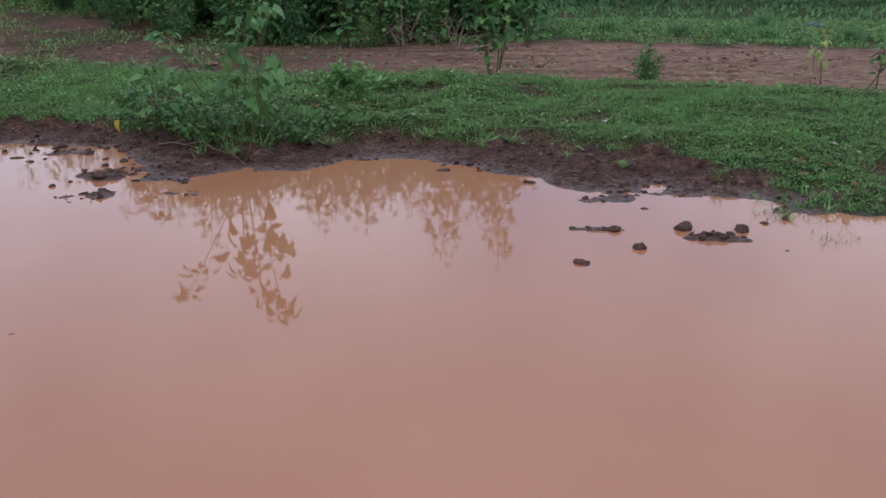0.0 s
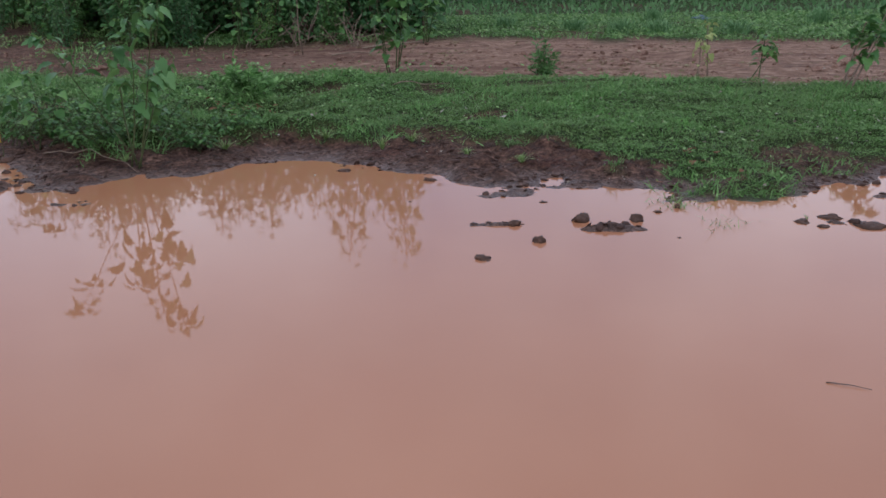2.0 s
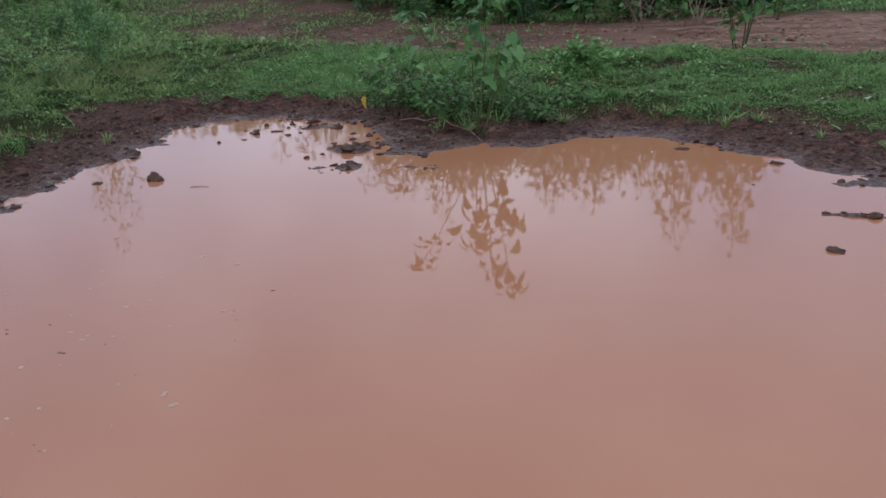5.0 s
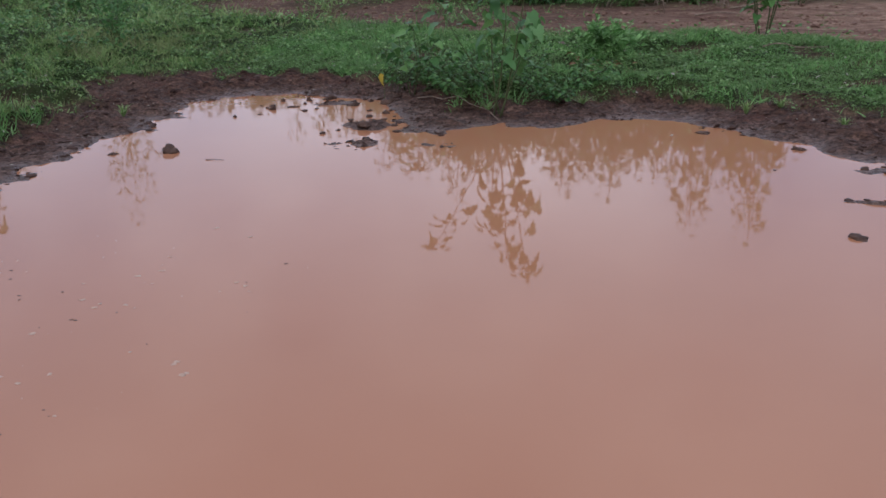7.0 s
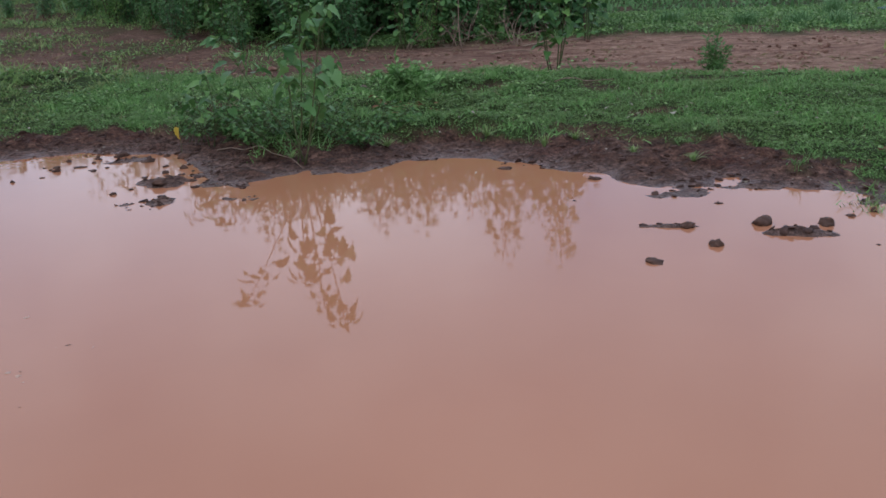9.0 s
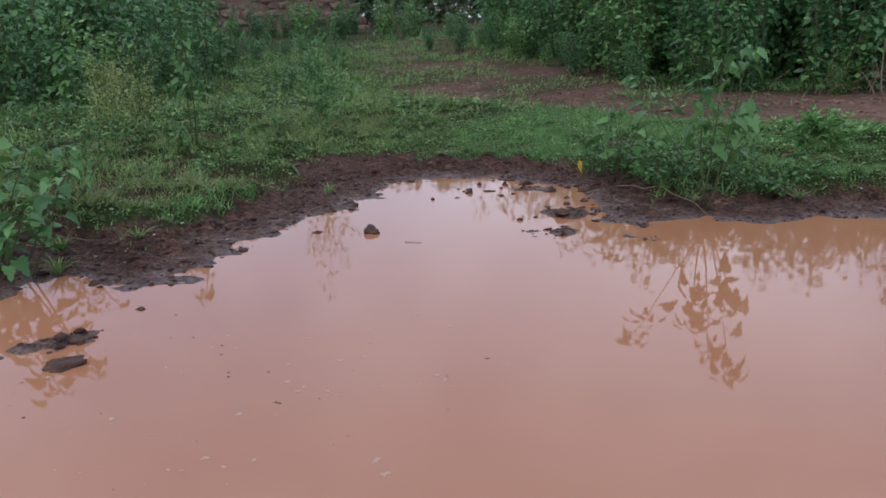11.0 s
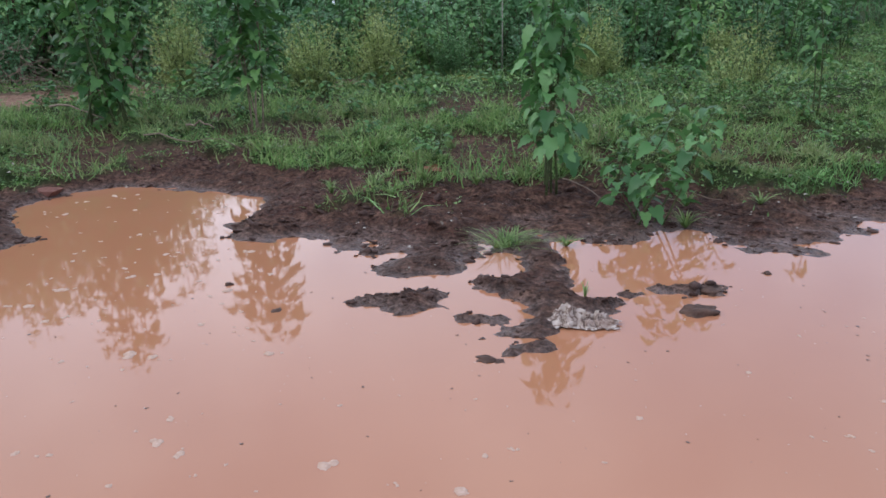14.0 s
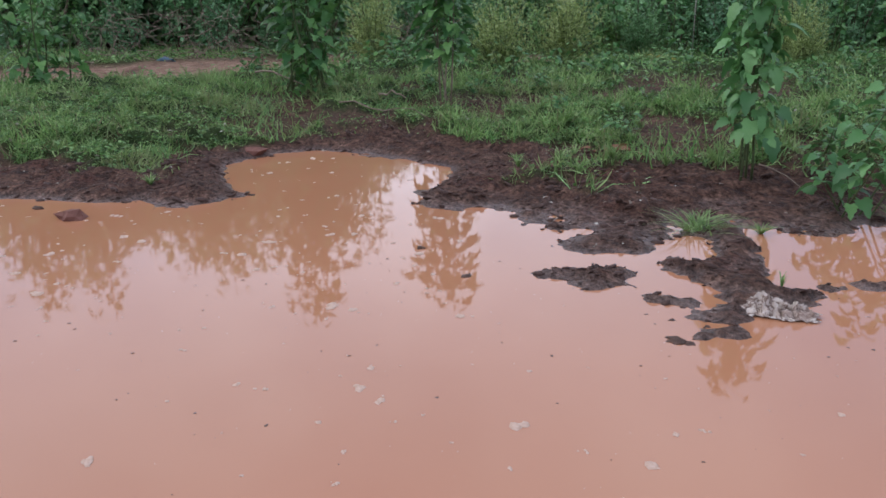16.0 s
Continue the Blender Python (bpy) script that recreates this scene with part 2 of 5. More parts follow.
def ground_height(x, y, d=None):
    x, y = np.asarray(x, float), np.asarray(y, float)
    d = quick_distance(x, y) if d is None else d
    land = 0.020 * smooth(-0.03, 0.12, d) + 0.070 * smooth(0.0, 1.1, d) + 0.125 * smooth(0.7, 3.2, d) - 0.006
    land = land + 0.028 * smooth(-4.3, -4.6, x) * smooth(1.7, 1.3, y) * smooth(0.0, 0.14, d)
    land = land * (1 - 0.65 * smooth(1.0, 0.3, np.hypot((x + 4.25) / 0.75, (y - 0.85) / 0.45)))
    z = np.where(d < 0, -0.16 * smooth(0.0, 0.55, -d) - 0.006, land)
    z = z + 0.035 * (fbm(x, y, 2.6, 3, 2) - 0.5) * smooth(0.5, 2.5, d)
    mud = smooth(-0.30, 0.0, d) * smooth(2.2, 0.7, d) * (0.42 + 0.58 * smooth(0.0, 0.35, d))
    soft = mud > 0
    if soft.any():
        sx, sy = x[soft], y[soft]
        lump = np.abs(fbm(sx, sy, 0.30, 4, 11) - 0.5) * 2
        z[soft] += mud[soft] * (0.050 * (fbm(sx, sy, 0.42, 4, 3) - 0.47) + 0.05 * (lump - 0.20) + 0.080 * (fbm(sx, sy, 0.11, 4, 8) - 0.5))
    wade = d < 0.15
    if wade.any():
        wx, wy, wz = x[wade], y[wade], z[wade]
        torn, rough = 1.9 * (fbm(wx, wy, 0.13, 4, 13) - 0.5), 0.052 * (fbm(wx, wy, 0.10, 5, 14) - 0.5)
        fine = fbm(wx, wy, 0.055, 3, 19)
        for px, py, a, b, turn, h in ISLANDS:
            c, s = math.cos(radians(turn)), math.sin(radians(turn))
            u, v = ((wx - px) * c + (wy - py) * s) / a, (-(wx - px) * s + (wy - py) * c) / b
            r = u * u + v * v + torn
            top = 0.52 * h * (1.15 - 0.80 * r) + rough * np.clip(1.5 - r, 0.15, 1) - 0.03 * np.maximum(r - 1.0, 0)
            wz = np.where(r < 2.6, np.maximum(wz, top), wz)
        for h, ring in ISLES:
            cx, cy = np.mean(ring, axis=0)
            near = np.hypot(wx - cx, wy - cy) < 0.9
            if near.any():
                e = -outline_distance(wx[near], wy[near], ring) + 0.010 + 0.024 * torn[near] + 0.07 * (fine[near] - 0.5)
                top = h * (smooth(-0.02, 0.09, e) - 0.20) + (0.8 * rough[near] + 0.030 * (fine[near] - 0.5)) * smooth(-0.05, 0.05, e) - 0.30 * np.maximum(-e, 0)
                wz[near] = np.where(e > -0.15, np.maximum(wz[near], top), wz[near])
        z[wade] = wz
    z = np.where(d > 0.30, np.maximum(z, 0.008 + 0.3 * np.abs(z)), z)
    bank = (d > 0.1) & (d < 7)
    if bank.any():
        z[bank] += mound(x[bank], y[bank]) * cover(x[bank], y[bank], d[bank])
    z = z + 0.065 * np.clip(-0.62 * x + 0.785 * y - 14.0, 0, 30) * smooth(-2.0, -9.0, x)
    earth = bare_earth(x, y)
    rut = np.minimum(np.abs(line_distance(x, y, TRACK) - 0.75), 0.3)
    z = z - earth * (0.03 - 0.09 * (fbm(x, y, 0.6, 4, 17) - 0.5) + 0.05 * (0.3 - rut))
    return z


def height_at(x, y):
    return float(ground_height(np.array([x]), np.array([y]))[0])


# ---------------------------------------------------------------- mesh helpers
def raw_mesh(name, verts, faces, smooth_shade=True):
    """A mesh from arrays; all faces have as many corners as each other."""
    me = bpy.data.meshes.new(name)
    verts, faces = np.asarray(verts, np.float32), np.asarray(faces, np.int32)
    k = faces.shape[1]
    me.vertices.add(len(verts))
    me.vertices.foreach_set("co", verts.ravel())
    me.loops.add(faces.size)
    me.loops.foreach_set("vertex_index", faces.ravel())
    me.polygons.add(len(faces))
    me.polygons.foreach_set("loop_start", np.arange(0, faces.size, k, dtype=np.int32))
    me.polygons.foreach_set("use_smooth", np.full(len(faces), smooth_shade))
    me.update(calc_edges=True)
    return me


def joined(pieces):
    """One (verts, faces) from several with faces of one size."""
    vs, fs, n = [], [], 0
    for v, f in pieces:
        vs.append(np.asarray(v, float))
        fs.append(np.asarray(f, int) + n)
        n += len(v)
    return np.concatenate(vs), np.concatenate(fs)


def thing(name, x, y, z, label, category, group="", kind="", turn=0):
    ob = new(name)
    ob.empty_display_size = 0.1
    ob.matrix_basis = pose(x, y, z, 0, 0, turn)
    return tagged(ob, label, category, group, kind)


def part(name, me, material, parent=None, label="", m=None):
    ob = new(name, me)
    if material is not None and not me.materials:
        me.materials.append(material)
    if parent is not None:
        ob.parent = parent
    if m is not None:
        ob.matrix_basis = m
    return tagged(ob, label) if label else ob


def turned(axis, spin):
    """Rotation matrices whose y runs along axis (M,3), spun about it by spin."""
    y = axis / np.linalg.norm(axis, axis=1, keepdims=True)
    up = np.tile((0.0, 0.0, 1.0), (len(y), 1))
    up[np.abs(y[:, 2]) > 0.95] = (1.0, 0.0, 0.0)
    x = np.cross(y, up)
    x /= np.linalg.norm(x, axis=1, keepdims=True)
    z = np.cross(x, y)
    c, s = np.cos(spin)[:, None], np.sin(spin)[:, None]
    return np.stack([x * c + z * s, y, z * c - x * s], axis=2)


def scattered(tv, tf, place, rot, size):
    """Copies of a template, joined into one (verts, faces)."""
    size = np.asarray(size, float)
    size = size[:, None, None] if size.ndim == 1 else size[:, None, :]
    v = (tv[None] * size) @ np.transpose(rot, (0, 2, 1)) + place[:, None]
    f = tf[None] + (np.arange(len(place)) * len(tv))[:, None, None]
    return v.reshape(-1, 3), f.reshape(-1, tf.shape[1])


TUBE_FACES = {}


def tube_faces(n, sides):
    if (n, sides) not in TUBE_FACES:
        f, e = [], n * sides
        for j in range(sides):
            k = (j + 1) % sides
            for i in range(n - 1):
                a, b, c, d = i * sides + j, i * sides + k, (i + 1) * sides + k, (i + 1) * sides + j
                f += [(a, b, c), (a, c, d)]
            f += [(e, k, j), (e + 1, (n - 1) * sides + j, (n - 1) * sides + k)]
        TUBE_FACES[n, sides] = np.array(f)
    return TUBE_FACES[n, sides]


def tube(points, radii, sides=6):
    """A tapered round stem along points, closed at both ends."""
    points, radii = np.asarray(points, float), np.asarray(radii, float)
    rot = turned(np.gradient(points, axis=0), np.zeros(len(points)))
    a = np.arange(sides) * 2 * math.pi / sides
    ring = np.stack([np.cos(a), np.zeros(sides), np.sin(a)], axis=1)
    v = (ring[None] * radii[:, None, None]) @ np.transpose(rot, (0, 2, 1)) + points[:, None]
    return np.concatenate([v.reshape(-1, 3), points[:1], points[-1:]]), tube_faces(len(points), sides)


def clean_tubes(name, tubes):
    return raw_mesh(name, *joined(tubes))


# heart-shaped leaf along +y, tip drooping, one unit long
HEART_HALF = [(0.19, -0.10, 0.05), (0.36, 0.04, 0.12), (0.32, 0.15, 0.12), (0.42, 0.28, 0.13), (0.29, 0.40, 0.09), (0.33, 0.54, 0.05), (0.17, 0.66, 0.00), (0.16, 0.82, -0.12)]
HEART_V = np.array([(0, 0, 0), (0, 0.3, 0.02), (0, 0.62, -0.05), (0, 1.0, -0.27)] + HEART_HALF + [(-a, b, c) for a, b, c in HEART_HALF], float)
HEART_SIDE = [(0, 4, 5), (0, 5, 1), (5, 6, 1), (6, 7, 1), (7, 8, 1), (8, 2, 1), (8, 9, 2), (9, 10, 2), (10, 11, 2), (11, 3, 2)]
HEART_F = np.array(HEART_SIDE + [tuple(i + 8 if i > 3 else i for i in f[::-1]) for f in HEART_SIDE])
# narrow leaf and small leaflet
LANCE_V = np.array([(0, 0, 0), (-0.16, 0.42, 0.04), (0, 0.5, 0), (0.16, 0.42, 0.04), (0, 1, -0.12)], float)
LANCE_F = np.array([(0, 2, 1), (0, 3, 2), (1, 2, 4), (2, 3, 4)])
OVAL_V = np.array([(0, 0, 0), (-0.3, 0.35, 0.05), (-0.26, 0.7, 0.03), (0, 1, -0.05), (0.26, 0.7, 0.03), (0.3, 0.35, 0.05)], float)
MAT_V, MAT_F = np.array([(0, 0, 0), (-0.30, 0.5, 0.07), (0, 1, -0.10), (0.30, 0.5, 0.07)], float), np.array([(0, 3, 1), (3, 2, 1)])
OVAL_F = np.array([(0, 5, 1), (1, 5, 2), (5, 4, 2), (2, 4, 3)])

# ---------------------------------------------------------------- materials
class Nodes:
    """A short way to write node materials."""

    def __init__(self, name):
        self.mat = bpy.data.materials.new(name)
        self.mat.use_nodes = True
        self.tree = self.mat.node_tree
        self.bsdf = self.tree.nodes["Principled BSDF"]
        self.out = self.tree.nodes["Material Output"]
        self.co = self.add("ShaderNodeTexCoord")

    def add(self, kind, **values):
        node = self.tree.nodes.new(kind)
        for key, value in values.items():
            node.inputs[key.replace("_", " ")].default_value = value
        return node

    def link(self, a, b):
        self.tree.links.new(a, b)

    def noise(self, scale, detail=4.0, rough=0.55, space="Object", stretch=None):
        node = self.add("ShaderNodeTexNoise", Scale=scale, Detail=detail, Roughness=rough)
        where = self.co.outputs[space]
        if stretch:
            turn = self.add("ShaderNodeMapping", Scale=stretch)
            self.link(where, turn.inputs["Vector"])
            where = turn.outputs["Vector"]
        self.link(where, node.inputs["Vector"])
        return node.outputs["Fac"]

    def ramp(self, value, *stops):
        node = self.add("ShaderNodeValToRGB")
        ramp = node.color_ramp
        while len(ramp.elements) < len(stops):
            ramp.elements.new(0.5)
        for element, (at, colour) in zip(ramp.elements, stops):
            element.position = at
            element.color = (*colour, 1) if isinstance(colour, tuple) else (colour, colour, colour, 1)
        self.link(value, node.inputs["Fac"])
        return node.outputs["Color"]

    def mix(self, value, a, b, blend="MIX"):
        node = self.add("ShaderNodeMix")
        node.data_type, node.blend_type = "RGBA", blend
        for given, slot in ((value, "Factor"), (a, "A"), (b, "B")):
            if isinstance(given, (int, float)):
                node.inputs[slot].default_value = given
            elif isinstance(given, tuple):
                node.inputs[slot].default_value = (*given, 1)
            else:
                self.link(given, node.inputs[slot])
        return node.outputs["Result"]

    def attribute(self, name):
        node = self.add("ShaderNodeAttribute")
        node.attribute_name = name
        return node.outputs["Fac"]

    def island(self):
        return self.add("ShaderNodeNewGeometry").outputs["Random Per Island"]

    def one(self):
        return self.add("ShaderNodeObjectInfo").outputs["Random"]

    def bump(self, value, strength, distance):
        node = self.add("ShaderNodeBump", Strength=strength, Distance=distance)
        self.link(value, node.inputs["Height"])
        if self.bsdf.inputs["Normal"].is_linked:
            self.link(self.bsdf.inputs["Normal"].links[0].from_socket, node.inputs["Normal"])
        self.link(node.outputs["Normal"], self.bsdf.inputs["Normal"])

    def set(self, **values):
        for key, value in values.items():
            slot = self.bsdf.inputs[key.replace("_", " ")]
            if isinstance(value, (int, float)):
                slot.default_value = value
            elif isinstance(value, tuple):
                slot.default_value = (*value, 1)
            else:
                self.link(value, slot)
        return self.mat


def ground_material():
    n = Nodes("mud_and_earth")
    n_big, n_mid, n_fine = n.noise(1.3, 5), n.noise(9.0, 5, 0.6), n.noise(60.0, 4, 0.65)
    mud = n.ramp(n_mid, (0.28, (0.028, 0.014, 0.010)), (0.5, (0.084, 0.045, 0.032)), (0.72, (0.175, 0.103, 0.074)))
    silt = n.ramp(n_fine, (0.3, (0.075, 0.048, 0.036)), (0.7, (0.150, 0.102, 0.078)))
    mud = n.mix(n.ramp(n_big, (0.50, 0.0), (0.66, 0.60)), mud, silt)
    mud = n.mix(n.ramp(n.noise(2.6, 4, 0.6), (0.52, 0.0), (0.66, 0.55)), mud, (0.075, 0.028, 0.020))
    mud = n.mix(n.mix(1.0, n.attribute("silt"), n.ramp(n.noise(7.0, 4, 0.6), (0.35, 0.30), (0.65, 0.85)), "MULTIPLY"), mud, n.ramp(n_fine, (0.3, (0.120, 0.083, 0.069)), (0.7, (0.205, 0.148, 0.124))))
    mud = n.mix(1.0, mud, n.ramp(n.noise(34.0, 6, 0.75), (0.34, 0.25), (0.50, 1.0), (0.66, 2.0)), "MULTIPLY")
    earth = n.ramp(n_mid, (0.25, (0.150, 0.084, 0.058)), (0.5, (0.285, 0.178, 0.124)), (0.75, (0.47, 0.335, 0.245)))
    earth = n.mix(n.ramp(n.noise(1.5, 5, 0.62, stretch=(0.35, 1.6, 1.0)), (0.50, 0.0), (0.64, 0.80)), earth, (0.130, 0.064, 0.048))
    earth = n.mix(n.ramp(n.noise(3.4, 5, 0.65, stretch=(0.8, 1.3, 1.0)), (0.54, 0.0), (0.66, 0.55)), earth, (0.065, 0.034, 0.028))
    # bare earth takes a darker colour towards the west
    earth = n.mix(n.attribute("west_dark"), earth, n.ramp(n_mid, (0.3, (0.050, 0.027, 0.020)), (0.7, (0.150, 0.090, 0.068))))
    sod = n.ramp(n_mid, (0.3, (0.026, 0.036, 0.014)), (0.6, (0.048, 0.076, 0.024)), (0.8, (0.085, 0.090, 0.040)))
    col = n.mix(n.attribute("earth"), mud, earth)
    col = n.mix(n.attribute("grass"), col, sod)
    specks = n.ramp(n.noise(140.0, 2, 0.5), (0.70, 0.0), (0.76, 0.5))
    col = n.mix(specks, col, (0.24, 0.19, 0.15))
    wet = n.attribute("wet")
    rough = n.mix(wet, n.ramp(n_mid, (0.3, 0.75), (0.7, 0.95)), n.ramp(n_mid, (0.35, 0.50), (0.65, 0.80)))
    film = n.attribute("film")
    rough = n.mix(film, rough, (0.32, 0.32, 0.32))
    gloss = n.mix(film, (0.08, 0.08, 0.08), (0.30, 0.30, 0.30))
    n.bump(n_fine, 0.9, 0.014)
    n.bump(n.noise(22.0, 5, 0.65), 1.0, 0.05)
    return n.set(Base_Color=col, Roughness=rough, Specular_IOR_Level=gloss)


def water_material():
    n = Nodes("muddy_water")
    swirl = n.noise(0.7, 4, 0.5)
    col = n.ramp(swirl, (0.3, (0.385, 0.173, 0.091)), (0.7, (0.42, 0.191, 0.103)))
    n.bump(n.noise(3.5, 2, 0.4), 0.013, 0.05)
    n.bump(n.noise(26.0, 2, 0.5), 0.009, 0.008)
    return n.set(Base_Color=col, Roughness=0.03, IOR=1.40)


def leaf_material(name, dark, mid, pale, rough=0.42, single=False, through_light=0.3, patch=None, by_plant=False, clumps=False, gloss=0.25):
    n = Nodes(name)
    pick = n.one() if single else n.island()
    col = n.ramp(pick, (0.0, dark), (0.5, mid), (1.0, pale))
    col = n.mix(n.ramp(n.noise(35.0, 3), (0.35, 0.0), (0.75, 0.45)), col, dark)
    if by_plant:
        col = n.mix(1.0, col, n.ramp(n.one(), (0.0, (0.62, 0.68, 0.72)), (0.6, (1.0, 1.0, 1.0)), (1.0, (1.5, 1.25, 0.95))), "MULTIPLY")
    if clumps:
        col = n.mix(1.0, col, n.ramp(n.noise(6.0, 4, 0.65), (0.34, 0.58), (0.50, 1.08), (0.66, 1.62)), "MULTIPLY")
    if patch:
        col = n.mix(n.ramp(n.noise(0.9, 4, 0.6), (0.46, 0.0), (0.68, 0.75)), col, patch)
    mat = n.set(Base_Color=col, Roughness=rough, Specular_IOR_Level=gloss)
    back = n.add("ShaderNodeBsdfTranslucent")
    n.link(n.mix(0.5, col, mid), back.inputs["Color"])
    both = n.add("ShaderNodeMixShader", Fac=through_light)
    n.link(n.bsdf.outputs["BSDF"], both.inputs[1])
    n.link(back.outputs["BSDF"], both.inputs[2])
    n.link(both.outputs["Shader"], n.out.inputs["Surface"])
    return mat


def plain_material(name, low, high, scale=30.0, rough=0.8, bump=0.3, depth=0.004):
    n = Nodes(name)
    grain = n.noise(scale, 5, 0.6)
    col = n.ramp(grain, (0.3, low), (0.7, high))
    col = n.mix(n.ramp(n.noise(scale * 0.15, 3), (0.4, 0.0), (0.7, 0.4)), col, low)
    n.bump(grain, bump, depth)
    return n.set(Base_Color=col, Roughness=rough, Specular_IOR_Level=0.2)


M_GROUND = ground_material()
M_WATER = water_material()
M_GRASS = leaf_material("grass_blade", (0.080, 0.185, 0.050), (0.150, 0.325, 0.092), (0.280, 0.470, 0.185), 0.55, patch=(0.150, 0.240, 0.100), clumps=True)
M_WEED = leaf_material("low_weed_leaf", (0.055, 0.14, 0.038), (0.132, 0.265, 0.072), (0.290, 0.440, 0.175), 0.55, clumps=True)
M_TURF = leaf_material("turf_leaf", (0.085, 0.180, 0.048), (0.145, 0.285, 0.080), (0.245, 0.400, 0.150), 0.6, patch=(0.160, 0.230, 0.085))
M_MAT = leaf_material("low_mat_leaf", (0.036, 0.082, 0.022), (0.095, 0.190, 0.048), (0.215, 0.345, 0.105), 0.6, clumps=True)
M_ROUGH = leaf_material("rough_grass_blade", (0.085, 0.160, 0.042), (0.190, 0.315, 0.095), (0.370, 0.480, 0.200), 0.55, patch=(0.270, 0.280, 0.130), clumps=True)
M_STRAW = leaf_material("dry_blade", (0.156, 0.120, 0.060), (0.240, 0.204, 0.108), (0.360, 0.312, 0.192), 0.7)
M_LEAF = leaf_material("broad_leaf", (0.042, 0.120, 0.038), (0.090, 0.215, 0.060), (0.185, 0.355, 0.100), 0.42)
M_LEAF_ONE = leaf_material("broad_leaf_single", (0.052, 0.145, 0.048), (0.110, 0.262, 0.078), (0.205, 0.410, 0.140), 0.42, True, gloss=0.35)
M_HEDGE = leaf_material("thicket_leaf", (0.050, 0.135, 0.050), (0.108, 0.255, 0.092), (0.195, 0.385, 0.145), 0.42, by_plant=True)
M_HEDGE_PALE = leaf_material("pale_thicket_leaf", (0.085, 0.205, 0.080), (0.170, 0.355, 0.145), (0.285, 0.500, 0.220), 0.42, by_plant=True, gloss=0.4)
M_FEATHER = leaf_material("feathery_leaf", (0.24, 0.31, 0.10), (0.35, 0.43, 0.155), (0.47, 0.54, 0.23), 0.65)
M_FINE = leaf_material("fine_leaf", (0.08, 0.2, 0.065), (0.125, 0.28, 0.09), (0.18, 0.35, 0.12), 0.5)
M_GREY = leaf_material("grey_green_blade", (0.08, 0.19, 0.07), (0.13, 0.27, 0.10), (0.21, 0.36, 0.17), 0.6)
M_BITS = leaf_material("pale_scrap", (0.16, 0.125, 0.095), (0.30, 0.27, 0.21), (0.52, 0.50, 0.42), 0.7)
M_YELLOW = leaf_material("yellowed_leaf", (0.35, 0.25, 0.03), (0.48, 0.36, 0.05), (0.58, 0.46, 0.09), 0.5)
M_DEAD = leaf_material("dead_leaf", (0.14, 0.065, 0.035), (0.22, 0.110, 0.060), (0.30, 0.170, 0.100), 0.8)
M_STEM = plain_material("green_stem", (0.055, 0.085, 0.032), (0.11, 0.12, 0.055), 40, 0.6)
M_BARK = plain_material("brown_stem", (0.07, 0.048, 0.034), (0.17, 0.125, 0.090), 35, 0.85)
M_TWIG = plain_material("dry_twig", (0.16, 0.115, 0.085), (0.32, 0.25, 0.19), 45, 0.85)
M_CLOD = plain_material("wet_mud_clod", (0.044, 0.025, 0.018), (0.126, 0.073, 0.052), 28, 0.7, 0.7, 0.012)
M_CRUMB = plain_material("mud_crumb", (0.038, 0.021, 0.016), (0.105, 0.062, 0.048), 40, 0.75, 0.7, 0.010)
M_REDSTONE = plain_material("red_stone", (0.11, 0.048, 0.036), (0.21, 0.100, 0.075), 22, 0.85, 0.5)
M_RUBBLE = plain_material("rubble_stone", (0.13, 0.078, 0.062), (0.30, 0.200, 0.165), 12, 0.9, 0.5)
M_WETWOOD = plain_material("sodden_twig", (0.09, 0.06, 0.045), (0.19, 0.13, 0.10), 45, 0.6)


def cloth_material():
    n = Nodes("muddy_white_cloth")
    veins = n.ramp(n.noise(30.0, 3, 0.55), (0.40, (0.50, 0.43, 0.37)), (0.48, (0.40, 0.33, 0.275)), (0.50, (0.15, 0.10, 0.08)), (0.54, (0.20, 0.14, 0.11)), (0.58, (0.48, 0.41, 0.355)))
    col = n.mix(n.ramp(n.noise(14.0, 3), (0.50, 0.0), (0.66, 0.75)), veins, (0.25, 0.17, 0.13))
    n.bump(n.noise(45.0, 4), 0.4, 0.005)
    return n.set(Base_Color=col, Roughness=0.8, Specular_IOR_Level=0.25)


M_CLOTH = cloth_material()
M_EARTH = plain_material("dry_earth_crumb", (0.13, 0.070, 0.050), (0.30, 0.190, 0.140), 20, 0.95, 0.5)
M_BLUE = plain_material("blue_plastic", (0.05, 0.09, 0.12), (0.10, 0.16, 0.21), 20, 0.5)
M_FOAM = plain_material("pale_scum", (0.40, 0.255, 0.18), (0.57, 0.42, 0.33), 120, 0.6, 0.3, 0.001)
M_LITTER = plain_material("pale_litter", (0.30, 0.27, 0.22), (0.52, 0.49, 0.43), 60, 0.8)

# ---------------------------------------------------------------- ground and water
def axis_steps(low, high, step, far, growth=1.13):
    fine = list(np.arange(low, high + step / 2, step))
    for sign, end in ((1, far), (-1, -far)):
        s, at, more = step, (high if sign > 0 else low), []
        while abs(at - (high if sign > 0 else low)) < far:
            s *= growth
            at += sign * s
            more.append(at)
        fine = fine + more if sign > 0 else more[::-1] + fine
    return np.array(fine)


